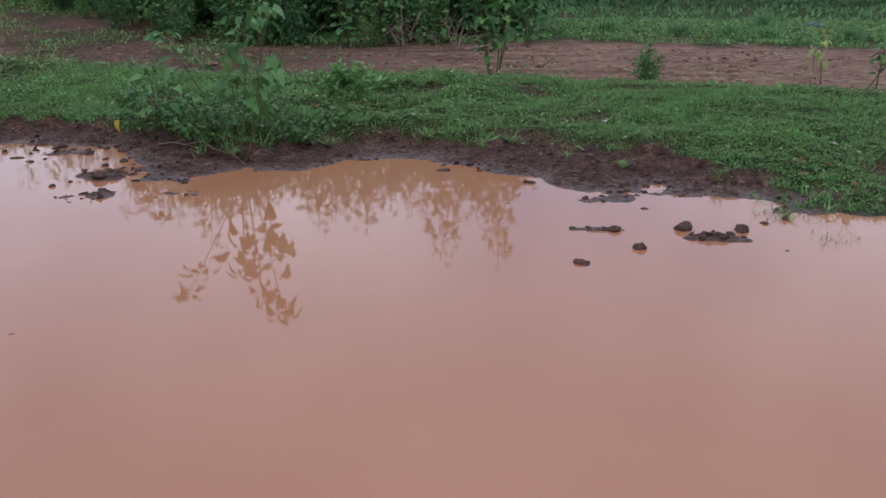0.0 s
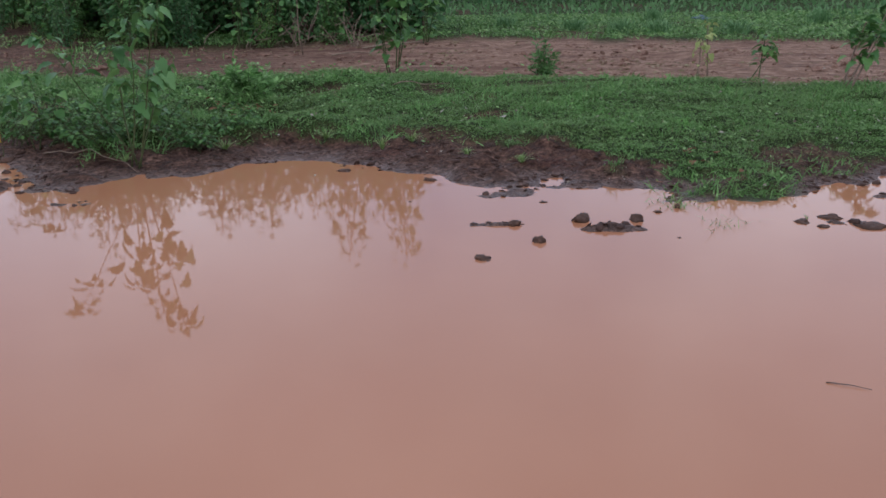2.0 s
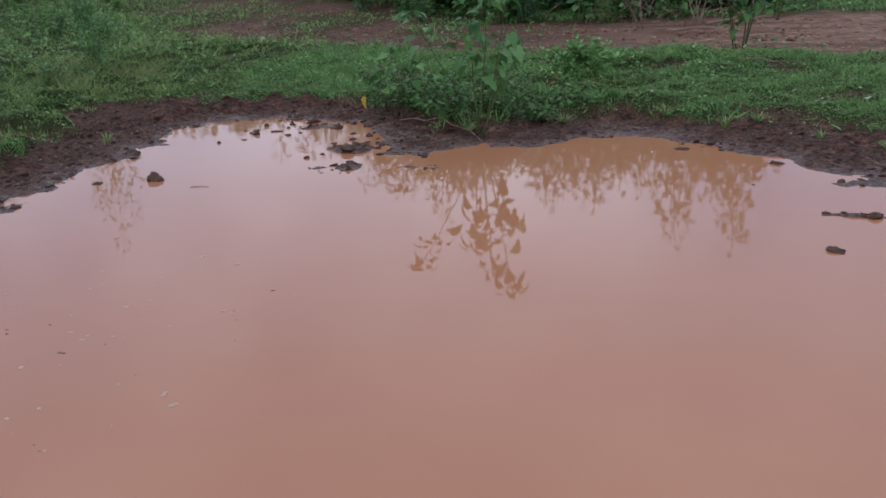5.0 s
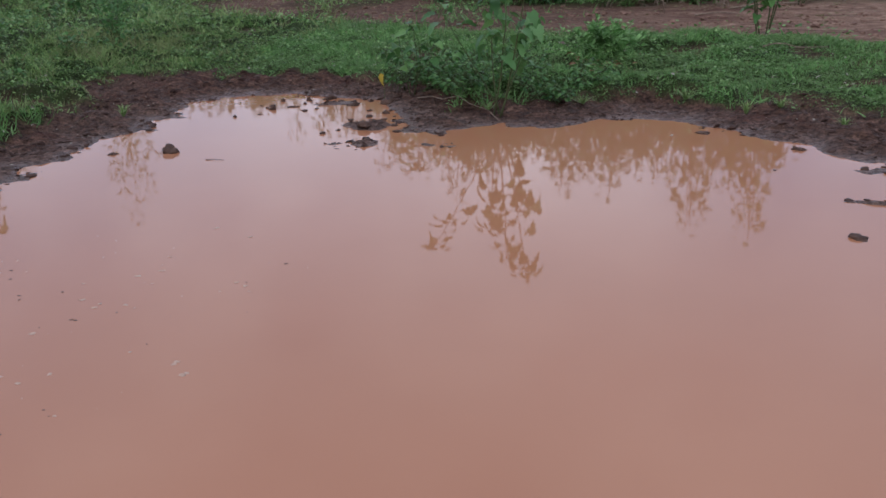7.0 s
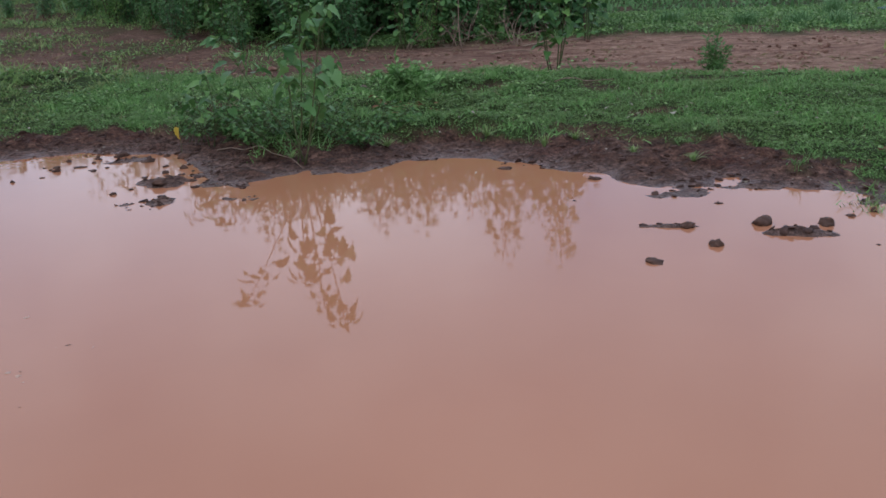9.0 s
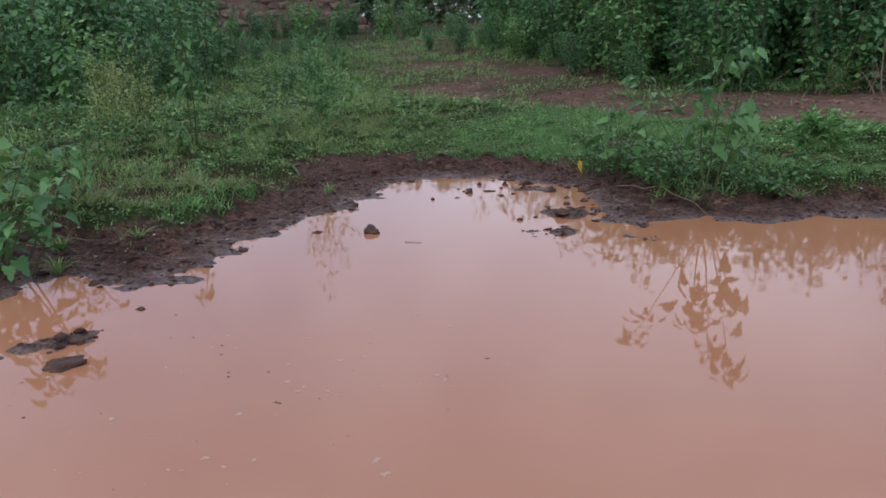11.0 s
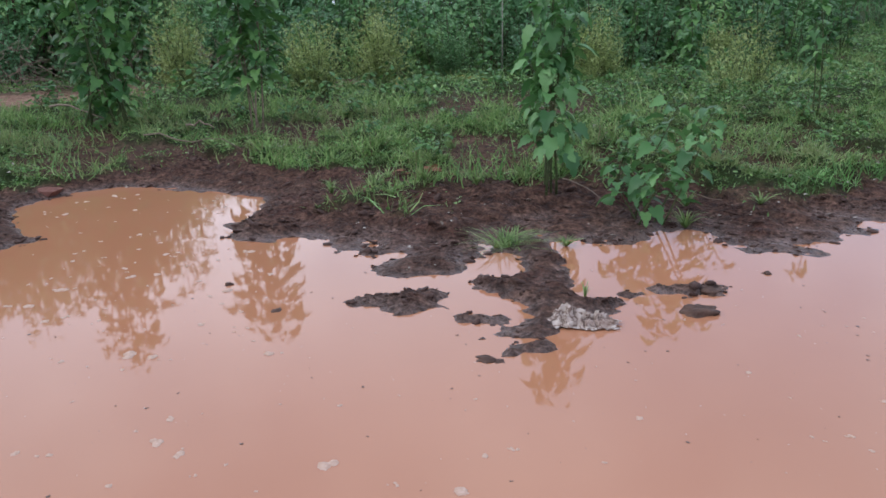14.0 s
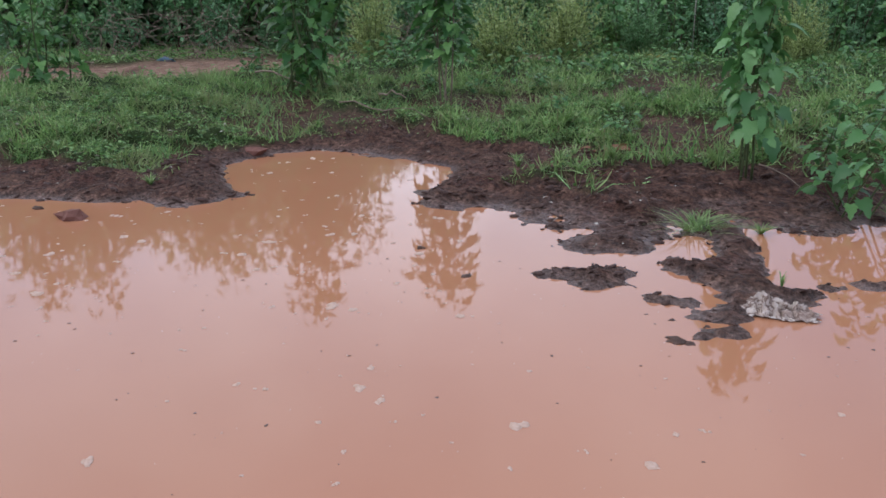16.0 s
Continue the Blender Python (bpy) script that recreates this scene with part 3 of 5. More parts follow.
def ground_sheet():
    gx, gy = axis_steps(-6.6, 2.9, 0.023, 900, 1.18), axis_steps(-2.1, 7.0, 0.022, 900, 1.18)
    x, y = np.meshgrid(gx, gy)
    d = np.where(np.hypot(x, y) < 60, shore_distance(x, y), 50.0)
    z = ground_height(x, y, d)
    g, e = cover(x, y, d), bare_earth(x, y)
    wet = smooth(0.16, 0.0, z) * smooth(2.0, 0.8, d)
    film = smooth(0.016, 0.001, z) * (d < 0.8)
    silt = smooth(0.040, 0.006, z + 0.03 * (fbm(x, y, 0.25, 3, 37) - 0.5)) * (d < 0.6)
    # how much darker the earth is: grows westward, only behind the puddle
    west_dark = 0.75 * smooth(0.3, -3.5, x + 0.8 * (fbm(x, y, 1.5, 3, 35) - 0.5)) * smooth(4.0, 7.0, y)
    ny, nx = x.shape
    index = np.arange(nx * ny).reshape(ny, nx)
    f = np.stack([index[:-1, :-1], index[:-1, 1:], index[1:, 1:], index[1:, :-1]], axis=-1).reshape(-1, 4)
    me = raw_mesh("ground", np.stack([x, y, z], axis=-1).reshape(-1, 3), f)
    for name, values in (("grass", g), ("earth", e), ("wet", wet), ("film", film), ("silt", silt), ("west_dark", west_dark)):
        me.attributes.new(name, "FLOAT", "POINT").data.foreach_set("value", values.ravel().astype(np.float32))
    return tagged(part("ground", me, M_GROUND), "dark wet mud banks, grassy sod and reddish bare earth", "ground", kind="structure")


ground_sheet()
wx, wy = np.meshgrid(np.linspace(-7.0, 4.6, 60), np.linspace(-3.6, 6.7, 60))
w_index = np.arange(3600).reshape(60, 60)
w_faces = np.stack([w_index[:-1, :-1], w_index[:-1, 1:], w_index[1:, 1:], w_index[1:, :-1]], axis=-1).reshape(-1, 4)
WATER = part("water", raw_mesh("water", np.stack([wx, wy, 0 * wx], axis=-1).reshape(-1, 3), w_faces), M_WATER)
tagged(WATER, "still opaque orange-brown puddle water reflecting a pale sky", "water", kind="structure")

# ---------------------------------------------------------------- grass and low weeds
def blade_template(bend):
    return (np.array([(-0.5, 0, 0), (0.5, 0, 0), (-0.36, 0.55, -0.10 * bend), (0.36, 0.55, -0.10 * bend), (0, 1, -0.45 * bend)]), np.array([(0, 1, 3), (0, 3, 2), (2, 3, 4)]))


def spread(count, x0, x1, y0, y1, rng, density, low=-9.0, high=999.0):
    """Random places, thinned by density; low and high: the distances from the shore between which there are any."""
    x, y = rng.uniform(x0, x1, count), rng.uniform(y0, y1, count)
    d = quick_distance(x, y)
    ok = (d > low) & (d < high) & in_view(x, y)
    x, y = x[ok], y[ok]
    keep = rng.random(len(x)) < density(x, y)
    return x[keep], y[keep]


def in_view(x, y):
    """Land that can be seen over the puddle: not the ground behind the viewer."""
    return (y > 3.0) | (x < -2.6)


def blades(name, x, y, rng, low, high, width, material, label, lean=0.75, bend=1.0):
    n = len(x)
    z = ground_height(x, y)
    a = rng.uniform(0, 2 * math.pi, n)
    tilt = rng.uniform(0.15, lean, n)
    axis = np.stack([np.cos(a) * tilt, np.sin(a) * tilt, np.ones(n)], axis=1)
    tv, tf = blade_template(bend)
    h = rng.uniform(low, high, n) * (0.35 + 1.7 * smooth(0.35, 0.72, fbm(x, y, 0.42, 3, 91)) * (1 - 0.4 * smooth(-1.0, 0.5, x)))
    size = np.stack([width * rng.uniform(0.7, 1.3, n), h, h], axis=1)
    v, f = scattered(tv, tf, np.stack([x, y, z - 0.004], axis=1), turned(axis, rng.uniform(0, 6.3, n)), size)
    return tagged(part(name, raw_mesh(name, v, f), material), label, "grass", kind="stuff")


def low_leaves(name, x, y, rng, low, high, size, material, label):
    n = len(x)
    z = ground_height(x, y) + rng.uniform(low, high, n)
    a = rng.uniform(0, 2 * math.pi, n)
    axis = np.stack([np.cos(a), np.sin(a), rng.uniform(-0.2, 0.6, n)], axis=1)
    v, f = scattered(OVAL_V, OVAL_F, np.stack([x, y, z], axis=1), turned(axis, rng.uniform(-0.5, 0.5, n)), size * rng.uniform(0.6, 1.4, n))
    return tagged(part(name, raw_mesh(name, v, f), material), label, "weeds", kind="stuff")


g_rng = np.random.default_rng(11)
clumps = lambda x, y: 0.45 + 0.55 * smooth(0.36, 0.58, fbm(x, y, 0.16, 3, 55))
turf = lambda x, y: cover(x, y) * in_view(x, y) * clumps(x, y)
near_band = lambda x, y: turf(x, y) * smooth(3.6, 2.4, quick_distance(x, y))
north = lambda x, y: smooth(-4.7, -4.1, x + 0.8 * (fbm(x, y, 1.2, 3, 66) - 0.5) + 0.12 * (y - 5.0))
gx, gy = spread(560000, -9.5, 4.8, -4.5, 9.5, g_rng, lambda x, y: near_band(x, y) * 0.95, 0, 3.6)
is_north = g_rng.random(len(gx)) < north(gx, gy)
blades("bank_grass", gx[is_north], gy[is_north], g_rng, 0.024, 0.064, 0.0078, M_GRASS, "short fresh green grass on the bank above the mud", 1.5, 1.3)
gx, gy = gx[~is_north], gy[~is_north]
blades("rough_grass", gx, gy, g_rng, 0.030, 0.085, 0.0090, M_ROUGH, "rough yellowish green grass on the western bank", 1.7, 1.4)
gx, gy = spread(240000, -17, 12, -9, 24, g_rng, lambda x, y: turf(x, y) * smooth(2.2, 3.4, quick_distance(x, y)), 2.2)
is_north = g_rng.random(len(gx)) < north(gx, gy)
blades("field_grass", gx[is_north], gy[is_north], g_rng, 0.035, 0.09, 0.015, M_GRASS, "green grass of the field behind the puddle", 1.4, 1.3)
gx, gy = gx[~is_north], gy[~is_north]
blades("rough_field_grass", gx, gy, g_rng, 0.04, 0.12, 0.015, M_ROUGH, "rough yellowish green grass before the thicket", 1.5, 1.3)
gx, gy = spread(50000, -45, 40, 14, 75, g_rng, lambda x, y: turf(x, y) * smooth(20, 26, np.hypot(x, y)))
blades("far_grass", gx, gy, g_rng, 0.08, 0.20, 0.08, M_GREY, "distant green grass")
gx, gy = spread(230000, -9.5, 4.8, -4.5, 9.5, g_rng, lambda x, y: near_band(x, y) * (0.15 + 0.85 * smooth(0.40, 0.58, fbm(x, y, 0.55, 3, 45))) * (1 - 0.85 * smooth(-0.6, 0.8, x)), 0, 3.6)
low_leaves("bank_weeds", gx, gy, g_rng, 0.012, 0.055, 0.026, M_WEED, "small-leaved creeping weeds among the grass")
gx, gy = spread(130000, -17, 12, -9, 22, g_rng, lambda x, y: turf(x, y) * smooth(2.4, 3.4, quick_distance(x, y)) * smooth(0.40, 0.62, fbm(x, y, 0.9, 3, 46)), 2.4)
low_leaves("field_weeds", gx, gy, g_rng, 0.02, 0.13, 0.042, M_WEED, "low broad weeds in the field")
gx, gy = spread(90000, -9.5, 4.8, -4.5, 9.5, g_rng, lambda x, y: near_band(x, y) * np.where(north(x, y) > 0.5, 0.15, 0.9), 0, 3.6)
blades("dry_grass", gx, gy, g_rng, 0.03, 0.09, 0.005, M_STRAW, "scattered dry straw-coloured grass blades", 1.8)


def turf_mat(name, label, count, box, rng, size, material, density, low, high, slim=1.0):
    """A mat of small leaves lying over the hummocks."""
    x, y = spread(count, *box, rng, density, low, high)
    n = len(x)
    z = ground_height(x, y) + rng.uniform(-0.004, 0.030, n) * (size / 0.026)
    a = rng.uniform(0, 2 * math.pi, n)
    axis = np.stack([np.cos(a), np.sin(a), rng.uniform(-0.3, 0.9, n)], axis=1)
    v, f = scattered(MAT_V * (slim, 1, 1), MAT_F, np.stack([x, y, z], axis=1), turned(axis, rng.normal(0, 0.45, n)), size * rng.uniform(0.5, 1.5, n))
    return tagged(part(name, raw_mesh(name, v, f), material), label, "weeds", kind="stuff")


full = lambda x, y: cover(x, y) ** 1.5 * in_view(x, y)
gaps = lambda x, y: smooth(0.38, 0.52, fbm(x, y, 0.22, 3, 57))
NEAR_BOX, FAR_BOX = (-9.5, 4.8, -4.5, 9.8), (-17, 12, -9, 24)
turf_mat("green_mat", "dense fresh green mat of creeping grass and small weeds", 560000, (-5.0, 4.8, 4.2, 9.8), g_rng, 0.021, M_TURF, lambda x, y: full(x, y) * north(x, y) * (0.45 + 0.55 * gaps(x, y)), 0, 4.2, 0.5)
turf_mat("rough_mat", "rough mat of small creeping weeds on the western bank", 560000, NEAR_BOX, g_rng, 0.025, M_MAT, lambda x, y: full(x, y) * (1 - north(x, y)) * (0.06 + 0.94 * gaps(x, y)), 0, 4.2)
turf_mat("field_mat", "low green weeds and grass covering the field", 280000, FAR_BOX, g_rng, 0.055, M_WEED, lambda x, y: full(x, y) * smooth(3.2, 4.2, quick_distance(x, y)) * (0.15 + 0.85 * smooth(0.36, 0.54, fbm(x, y, 0.5, 3, 58))), 3.2, 999)


x, y = spread(60000, *FAR_BOX, g_rng, lambda x, y: smooth(0.25, 0.6, bare_earth(x, y)) * smooth(0.46, 0.66, fbm(x, y, 0.8, 3, 59)))
a = g_rng.uniform(0, 6.3, len(x))
v, f = scattered(MAT_V * (0.5, 1, 1), MAT_F, np.stack([x, y, ground_height(x, y) + 0.008], axis=1), turned(np.stack([np.cos(a), np.sin(a), g_rng.normal(0, 0.15, len(x))], axis=1), g_rng.normal(0, 0.4, len(x))), g_rng.uniform(0.03, 0.12, len(x)))
tagged(part("dry_litter", raw_mesh("dry_litter", v, f), M_STRAW), "dry leaf and straw litter on the bare earth", "litter", kind="stuff")


def pale_bits(name, label, count, box, size, density, lift):
    """Tiny pale scraps of leaf and straw, lying loose."""
    x, y = spread(count, *box, g_rng, density, 0.03, 6.0)
    n = len(x)
    a = g_rng.uniform(0, 6.3, n)
    axis = np.stack([np.cos(a), np.sin(a), g_rng.normal(0.1, 0.25, n)], axis=1)
    z = np.maximum(ground_height(x, y), 0.0) + lift * g_rng.uniform(0.3, 1.2, n)
    v, f = scattered(MAT_V * (1.0, 1, 1), MAT_F, np.stack([x, y, z], axis=1), turned(axis, g_rng.normal(0, 0.5, n)), size * g_rng.exponential(0.5, n) + 0.5 * size)
    return tagged(part(name, raw_mesh(name, v, f), M_BITS), label, "litter", kind="stuff")


pale_bits("mud_litter", "small pale scraps of leaf and straw on the mud", 9000, NEAR_BOX, 0.016, lambda x, y: smooth(0.5, 0.1, cover(x, y)) * smooth(0.42, 0.6, fbm(x, y, 0.5, 3, 63)), 0.006)
pale_bits("grass_litter", "pale dead leaves caught in the grass", 16000, NEAR_BOX, 0.018, lambda x, y: cover(x, y) * smooth(0.45, 0.62, fbm(x, y, 0.6, 3, 64)), 0.05)


def fringe(x, y):
    c = cover(x, y)
    return smooth(0.02, 0.30, c) * smooth(0.75, 0.3, c) * smooth(0.48, 0.6, fbm(x, y, 0.22, 2, 77))


gx, gy = spread(90000, -9.5, 4.8, -4.5, 9.5, g_rng, fringe, 0, 3)
blades("fringe_grass", gx, gy, g_rng, 0.06, 0.13, 0.007, M_GRASS, "longer grass tufts hanging over the mud", 1.1, 1.4)


# ---------------------------------------------------------------- plants
def arc(base, top, sag, rng, n=7):
    """A stem's line from base to top, bowed a little."""
    base, top = np.asarray(base, float), np.asarray(top, float)
    u = np.linspace(0, 1, n)[:, None]
    side = rng.normal(0, 1, 3) * (1, 1, 0.1)
    return base + (top - base) * u + side * (u * (1 - u)) * sag + rng.normal(0, 0.006, (n, 3)) * u


def along(line, u):
    at = np.clip(u, 0, 1) * (len(line) - 1)
    i = np.minimum(at.astype(int), len(line) - 2)
    return line[i] + (line[i + 1] - line[i]) * (at - i)[:, None]


def broad_weed(name, label, x, y, tops, seed, leaves=34, leaf=0.085, start=0.25, radius=0.008, single=False, material=None, reach=0.05, crown=9, droop=0.5, branches=0, stem_mat=None, lean_base=0.05):
    """An upright weed: stems with leaves on stalks. tops: x, y, z of each stem's tip, from the base."""
    rng = np.random.default_rng(seed)
    root = thing(name, x, y, height_at(x, y) - 0.01, label, "plant")
    stalks, spots, ways, sizes, owners = [], [], [], [], []
    stems = []
    for tx, ty, tz in tops:
        base = (rng.normal(0, lean_base), rng.normal(0, lean_base), 0)
        stems.append((arc(base, (tx, ty, tz), 0.10 * tz, rng), 1.0))
        for _ in range(branches):
            u = rng.uniform(0.25, 0.75)
            p = along(stems[-1][0], np.array([u]))[0]
            a = rng.uniform(0, 6.3)
            stems.append((arc(p, p + np.array([math.cos(a), math.sin(a), 1.3]) * tz * rng.uniform(0.15, 0.3), 0.03, rng), 0.5))
    for line, share in stems:
        r = radius * (0.55 + 0.45 * share)
        me = clean_tubes("stem", [tube(line, np.linspace(r, r * 0.4, len(line)))])
        owner = part("stem", me, stem_mat or M_STEM, root)
        n = max(4, int(leaves * share))
        u = np.concatenate([rng.uniform(start if share == 1 else 0.1, 1, n), rng.uniform(0.93, 1, int(crown * share))])
        p = along(line, u)
        a = np.arange(len(u)) * 2.4 + rng.normal(0, 0.5, len(u))
        lift = rng.uniform(0.1, 0.9, len(u))
        away = np.stack([np.cos(a), np.sin(a), lift], axis=1)
        length = reach * rng.uniform(0.5, 1.5, len(u)) * (1.25 - 0.5 * u)
        tip = p + away * length[:, None]
        for q, t in zip(p, tip):
            stalks.append(tube([q, t], (0.0018, 0.001), 3))
        spots.append(tip)
        owners += [owner] * len(tip)
        ways.append(np.stack([np.cos(a), np.sin(a), -rng.uniform(0.1, 1.4, len(u)) * droop * 1.6 + 0.25], axis=1))
        sizes.append(leaf * rng.uniform(0.40, 1.35, len(u)) * np.where(u > 0.93, 0.8, 1.0))
    tagged(part("leaf_stalk", clean_tubes("leaf_stalk", stalks), M_STEM, root), kind="stuff")
    spots, ways, sizes = np.concatenate(spots), np.concatenate(ways), np.concatenate(sizes)
    rot = turned(ways, rng.normal(0, 0.35, len(spots)))
    if single:
        shared = raw_mesh("leaf", HEART_V, HEART_F)
        shared.materials.append(M_LEAF_ONE)
        for p, r, s, owner in zip(spots, rot, sizes, owners):
            part("leaf", shared, None, owner, m=Matrix.LocRotScale(Vector(p), Matrix(r.tolist()).to_quaternion(), Vector((s, s, s))))
    else:
        form = (OVAL_V, OVAL_F) if name in ("thicket_weed", "ground_weed", "creeping_weed") else (HEART_V, HEART_F)
        v, f = scattered(*form, spots, rot, sizes)
        tagged(part("foliage", raw_mesh("foliage", v, f), material or M_LEAF, root), kind="stuff")
    return root


def feather_bush(name, label, x, y, height, width, seed, material, twigs=46, leaf=0.035, per=34, category="shrub", low=0.25):
    """A fine-leaved bush: many thin upright twigs beset with narrow leaflets."""
    rng = np.random.default_rng(seed)
    root = thing(name, x, y, height_at(x, y) - 0.01, label, category)
    lines, spots, ways = [], [], []
    for _ in range(twigs):
        a, r = rng.uniform(0, 6.3), width * math.sqrt(rng.random())
        h = height * rng.uniform(low, 1.2) * (1 - 0.35 * (r / width) ** 2)
        r *= rng.uniform(0.8, 1.3)
        line = arc((rng.normal(0, 0.03), rng.normal(0, 0.03), 0), (r * math.cos(a), r * math.sin(a), h), 0.12 * height, rng, 6)
        lines.append(tube(line, np.linspace(0.003, 0.001, 6), 4))
        u = rng.uniform(0.12, 1, per)
        p = along(line, u)
        b = rng.uniform(0, 6.3, per)
        spots.append(p + np.stack([np.cos(b), np.sin(b), 0 * b], axis=1) * rng.uniform(0, 0.05, per)[:, None] * height)
        ways.append(np.stack([np.cos(b), np.sin(b), rng.uniform(-0.1, 1.4, per)], axis=1))
    tagged(part("twig_mass", clean_tubes("twig_mass", lines), M_STEM, root), kind="stuff")
    spots, ways = np.concatenate(spots), np.concatenate(ways)
    v, f = scattered(LANCE_V, LANCE_F, spots, turned(ways, rng.uniform(-1, 1, len(spots))), leaf * rng.uniform(0.6, 1.4, len(spots)))
    tagged(part("foliage", raw_mesh("foliage", v, f), material, root), kind="stuff")
    return root


def thicket_shrub(seed, height, width, material, count=1100, leaf=0.13):
    """One leafy shrub of the thicket, bare-legged at the foot."""
    rng = np.random.default_rng(seed)
    root = thing("thicket_shrub", 0, 0, 0, "dense dark green broad-leaved shrub in a thicket", "shrub", "shrubs of the thicket")
    lines, spots, ways = [], [], []
    for _ in range(12):
        a, r = rng.uniform(0, 6.3), width * math.sqrt(rng.random())
        h = height * rng.uniform(0.5, 1.05)
        line = arc((rng.normal(0, 0.14), rng.normal(0, 0.14), -0.05), (r * math.cos(a), r * math.sin(a), h), 0.35, rng, 6)
        lines.append(tube(line, np.linspace(0.016, 0.004, 6), 4))
        n = count // 12
        u = rng.uniform(0.08, 1, n) ** 0.85
        p = along(line, u)
        b = rng.uniform(0, 6.3, n)
        out = rng.uniform(0.02, 0.30, n) * (1.15 - 0.55 * u)
        spots.append(p + np.stack([np.cos(b) * out, np.sin(b) * out, rng.normal(0, 0.05, n)], axis=1))
        ways.append(np.stack([np.cos(b), np.sin(b), rng.uniform(-1.1, 0.5, n)], axis=1))
    tagged(part("trunk", clean_tubes("trunk", lines), M_BARK, root), kind="stuff")
    spots, ways = np.concatenate(spots), np.concatenate(ways)
    spots[:, 2] = np.maximum(spots[:, 2], 0.03)
    v, f = scattered(MAT_V, MAT_F, spots, turned(ways, rng.normal(0, 0.5, len(spots))), leaf * rng.uniform(0.5, 1.4, len(spots)))
    tagged(part("foliage", raw_mesh("foliage", v, f), material, root), kind="stuff")
    return root


def along_line(line, step):
    out = []
    for (ax, ay), (bx, by) in zip(line, line[1:]):
        n = max(1, round(math.hypot(bx - ax, by - ay) / step))
        out += [(ax + (bx - ax) * k / n, ay + (by - ay) * k / n) for k in range(n)]
    return out


t_rng = np.random.default_rng(23)
HEDGE_NORTH = [(-13.0, 22.0), (-8.9, 18.0), (-6.2, 16.0), (-3.8, 14.9), (-2.2, 15.0), (-0.6, 15.6)]
HEDGE_WEST = [(-16.0, -7.0), (-15.6, -2.6), (-15.2, 1.0), (-14.0, 4.5), (-12.9, 7.0), (-12.8, 9.6), (-15.2, 12.7), (-18.5, 16.0)]
models = [thicket_shrub(100 + k, 2.2 + 0.12 * (k % 5), 0.7 + 0.05 * (k % 3), M_HEDGE if k < 5 else M_HEDGE_PALE) for k in range(10)]
placed = [0, 0]


def plant_shrub(px, py, big):
    """A shrub of the thicket; those to the west get the paler leaf colour."""
    kind = 0 if py > 11 else 1
    where = pose(px, py, height_at(px, py) - 0.02, 0, 0, t_rng.uniform(0, 360)) @ Matrix.Scale(big, 4)
    model = models[5 * kind + placed[kind] % 5]
    if placed[kind] < 5:
        model.matrix_basis = where
    else:
        copy_thing(model, where).matrix_basis = where
    placed[kind] += 1


for line, side in ((HEDGE_NORTH, (0.25, 1.0)), (HEDGE_WEST, (-1.0, 0.25))):
    for row in range(5):
        for px, py in along_line(line, 0.95):
            big = t_rng.uniform(0.72, 1.12) * (1.3 if row else 0.85)
            if line is HEDGE_WEST:
                big *= (1.35 if row else 0.9) if py < -1.2 else (0.80 if row > 1 else 0.72)
            plant_shrub(px + side[0] * row + t_rng.normal(0, 0.22), py + side[1] * row + t_rng.normal(0, 0.22), big)
    if line is HEDGE_WEST:
        for px, py in along_line([(-16.2, -7.5), (-15.9, -2.6), (-15.6, 0.4)], 0.5):
            plant_shrub(px - 1.2 + t_rng.normal(0, 0.4), py + t_rng.normal(0, 0.2), t_rng.uniform(1.2, 1.6))
    for px, py in along_line(line, 0.7):
        plant_shrub(px - side[0] * 0.75 + t_rng.normal(0, 0.3), py - side[1] * 0.75 + t_rng.normal(0, 0.3), t_rng.uniform(0.22, 0.5))
# far scrub all round, behind the field
far_spots = []
for k in range(190):
    a, r = k * 2 * math.pi / 190 + t_rng.normal(0, 0.02), t_rng.uniform(42, 54)
    far_spots.append((r * math.cos(a), r * math.sin(a), t_rng.uniform(3.2, 5.2)))
for px, py in along_line([(-33, 17), (-29, 25), (-24, 31), (-18, 35), (-11, 38)], 0.9):
    for row in range(2):
        far_spots.append((px - row + t_rng.normal(0, 0.4), py + row + t_rng.normal(0, 0.4), t_rng.uniform(2.2, 3.6)))
for px, py in along_line([(-6, 40), (2, 37), (10, 37), (20, 40)], 1.1):
    far_spots.append((px + t_rng.normal(0, 0.5), py + t_rng.normal(0, 0.8), t_rng.uniform(4.6, 6.6)))
far_p, far_w = [], []
for px, py, h in far_spots:
    n = 320
    r, a, u = 0.95 * h ** 0.3 * np.sqrt(t_rng.random(n)), t_rng.uniform(0, 6.3, n), t_rng.random(n) ** 0.8
    far_p.append(np.stack([px + r * np.cos(a) * (1.1 - 0.5 * u), py + r * np.sin(a) * (1.1 - 0.5 * u), height_at(px, py) + u * h], axis=1))
    far_w.append(np.stack([np.cos(a), np.sin(a), t_rng.uniform(-1.0, 0.6, n)], axis=1))
far_p, far_w = np.concatenate(far_p), np.concatenate(far_w)
v, f = scattered(MAT_V, MAT_F, far_p, turned(far_w, t_rng.normal(0, 0.5, len(far_p))), t_rng.uniform(0.22, 0.48, len(far_p)))
tagged(part("far_scrub", raw_mesh("far_scrub", v, f), M_HEDGE), "distant belt of green scrub round the field", "scrub", kind="stuff")
for px, py in along_line([(-21.5, 20.0), (-18.5, 22.5), (-15.5, 24.5)], 1.1):
    plant_shrub(px + t_rng.normal(0, 0.5), py + t_rng.normal(0, 0.5), t_rng.uniform(0.3, 0.62))

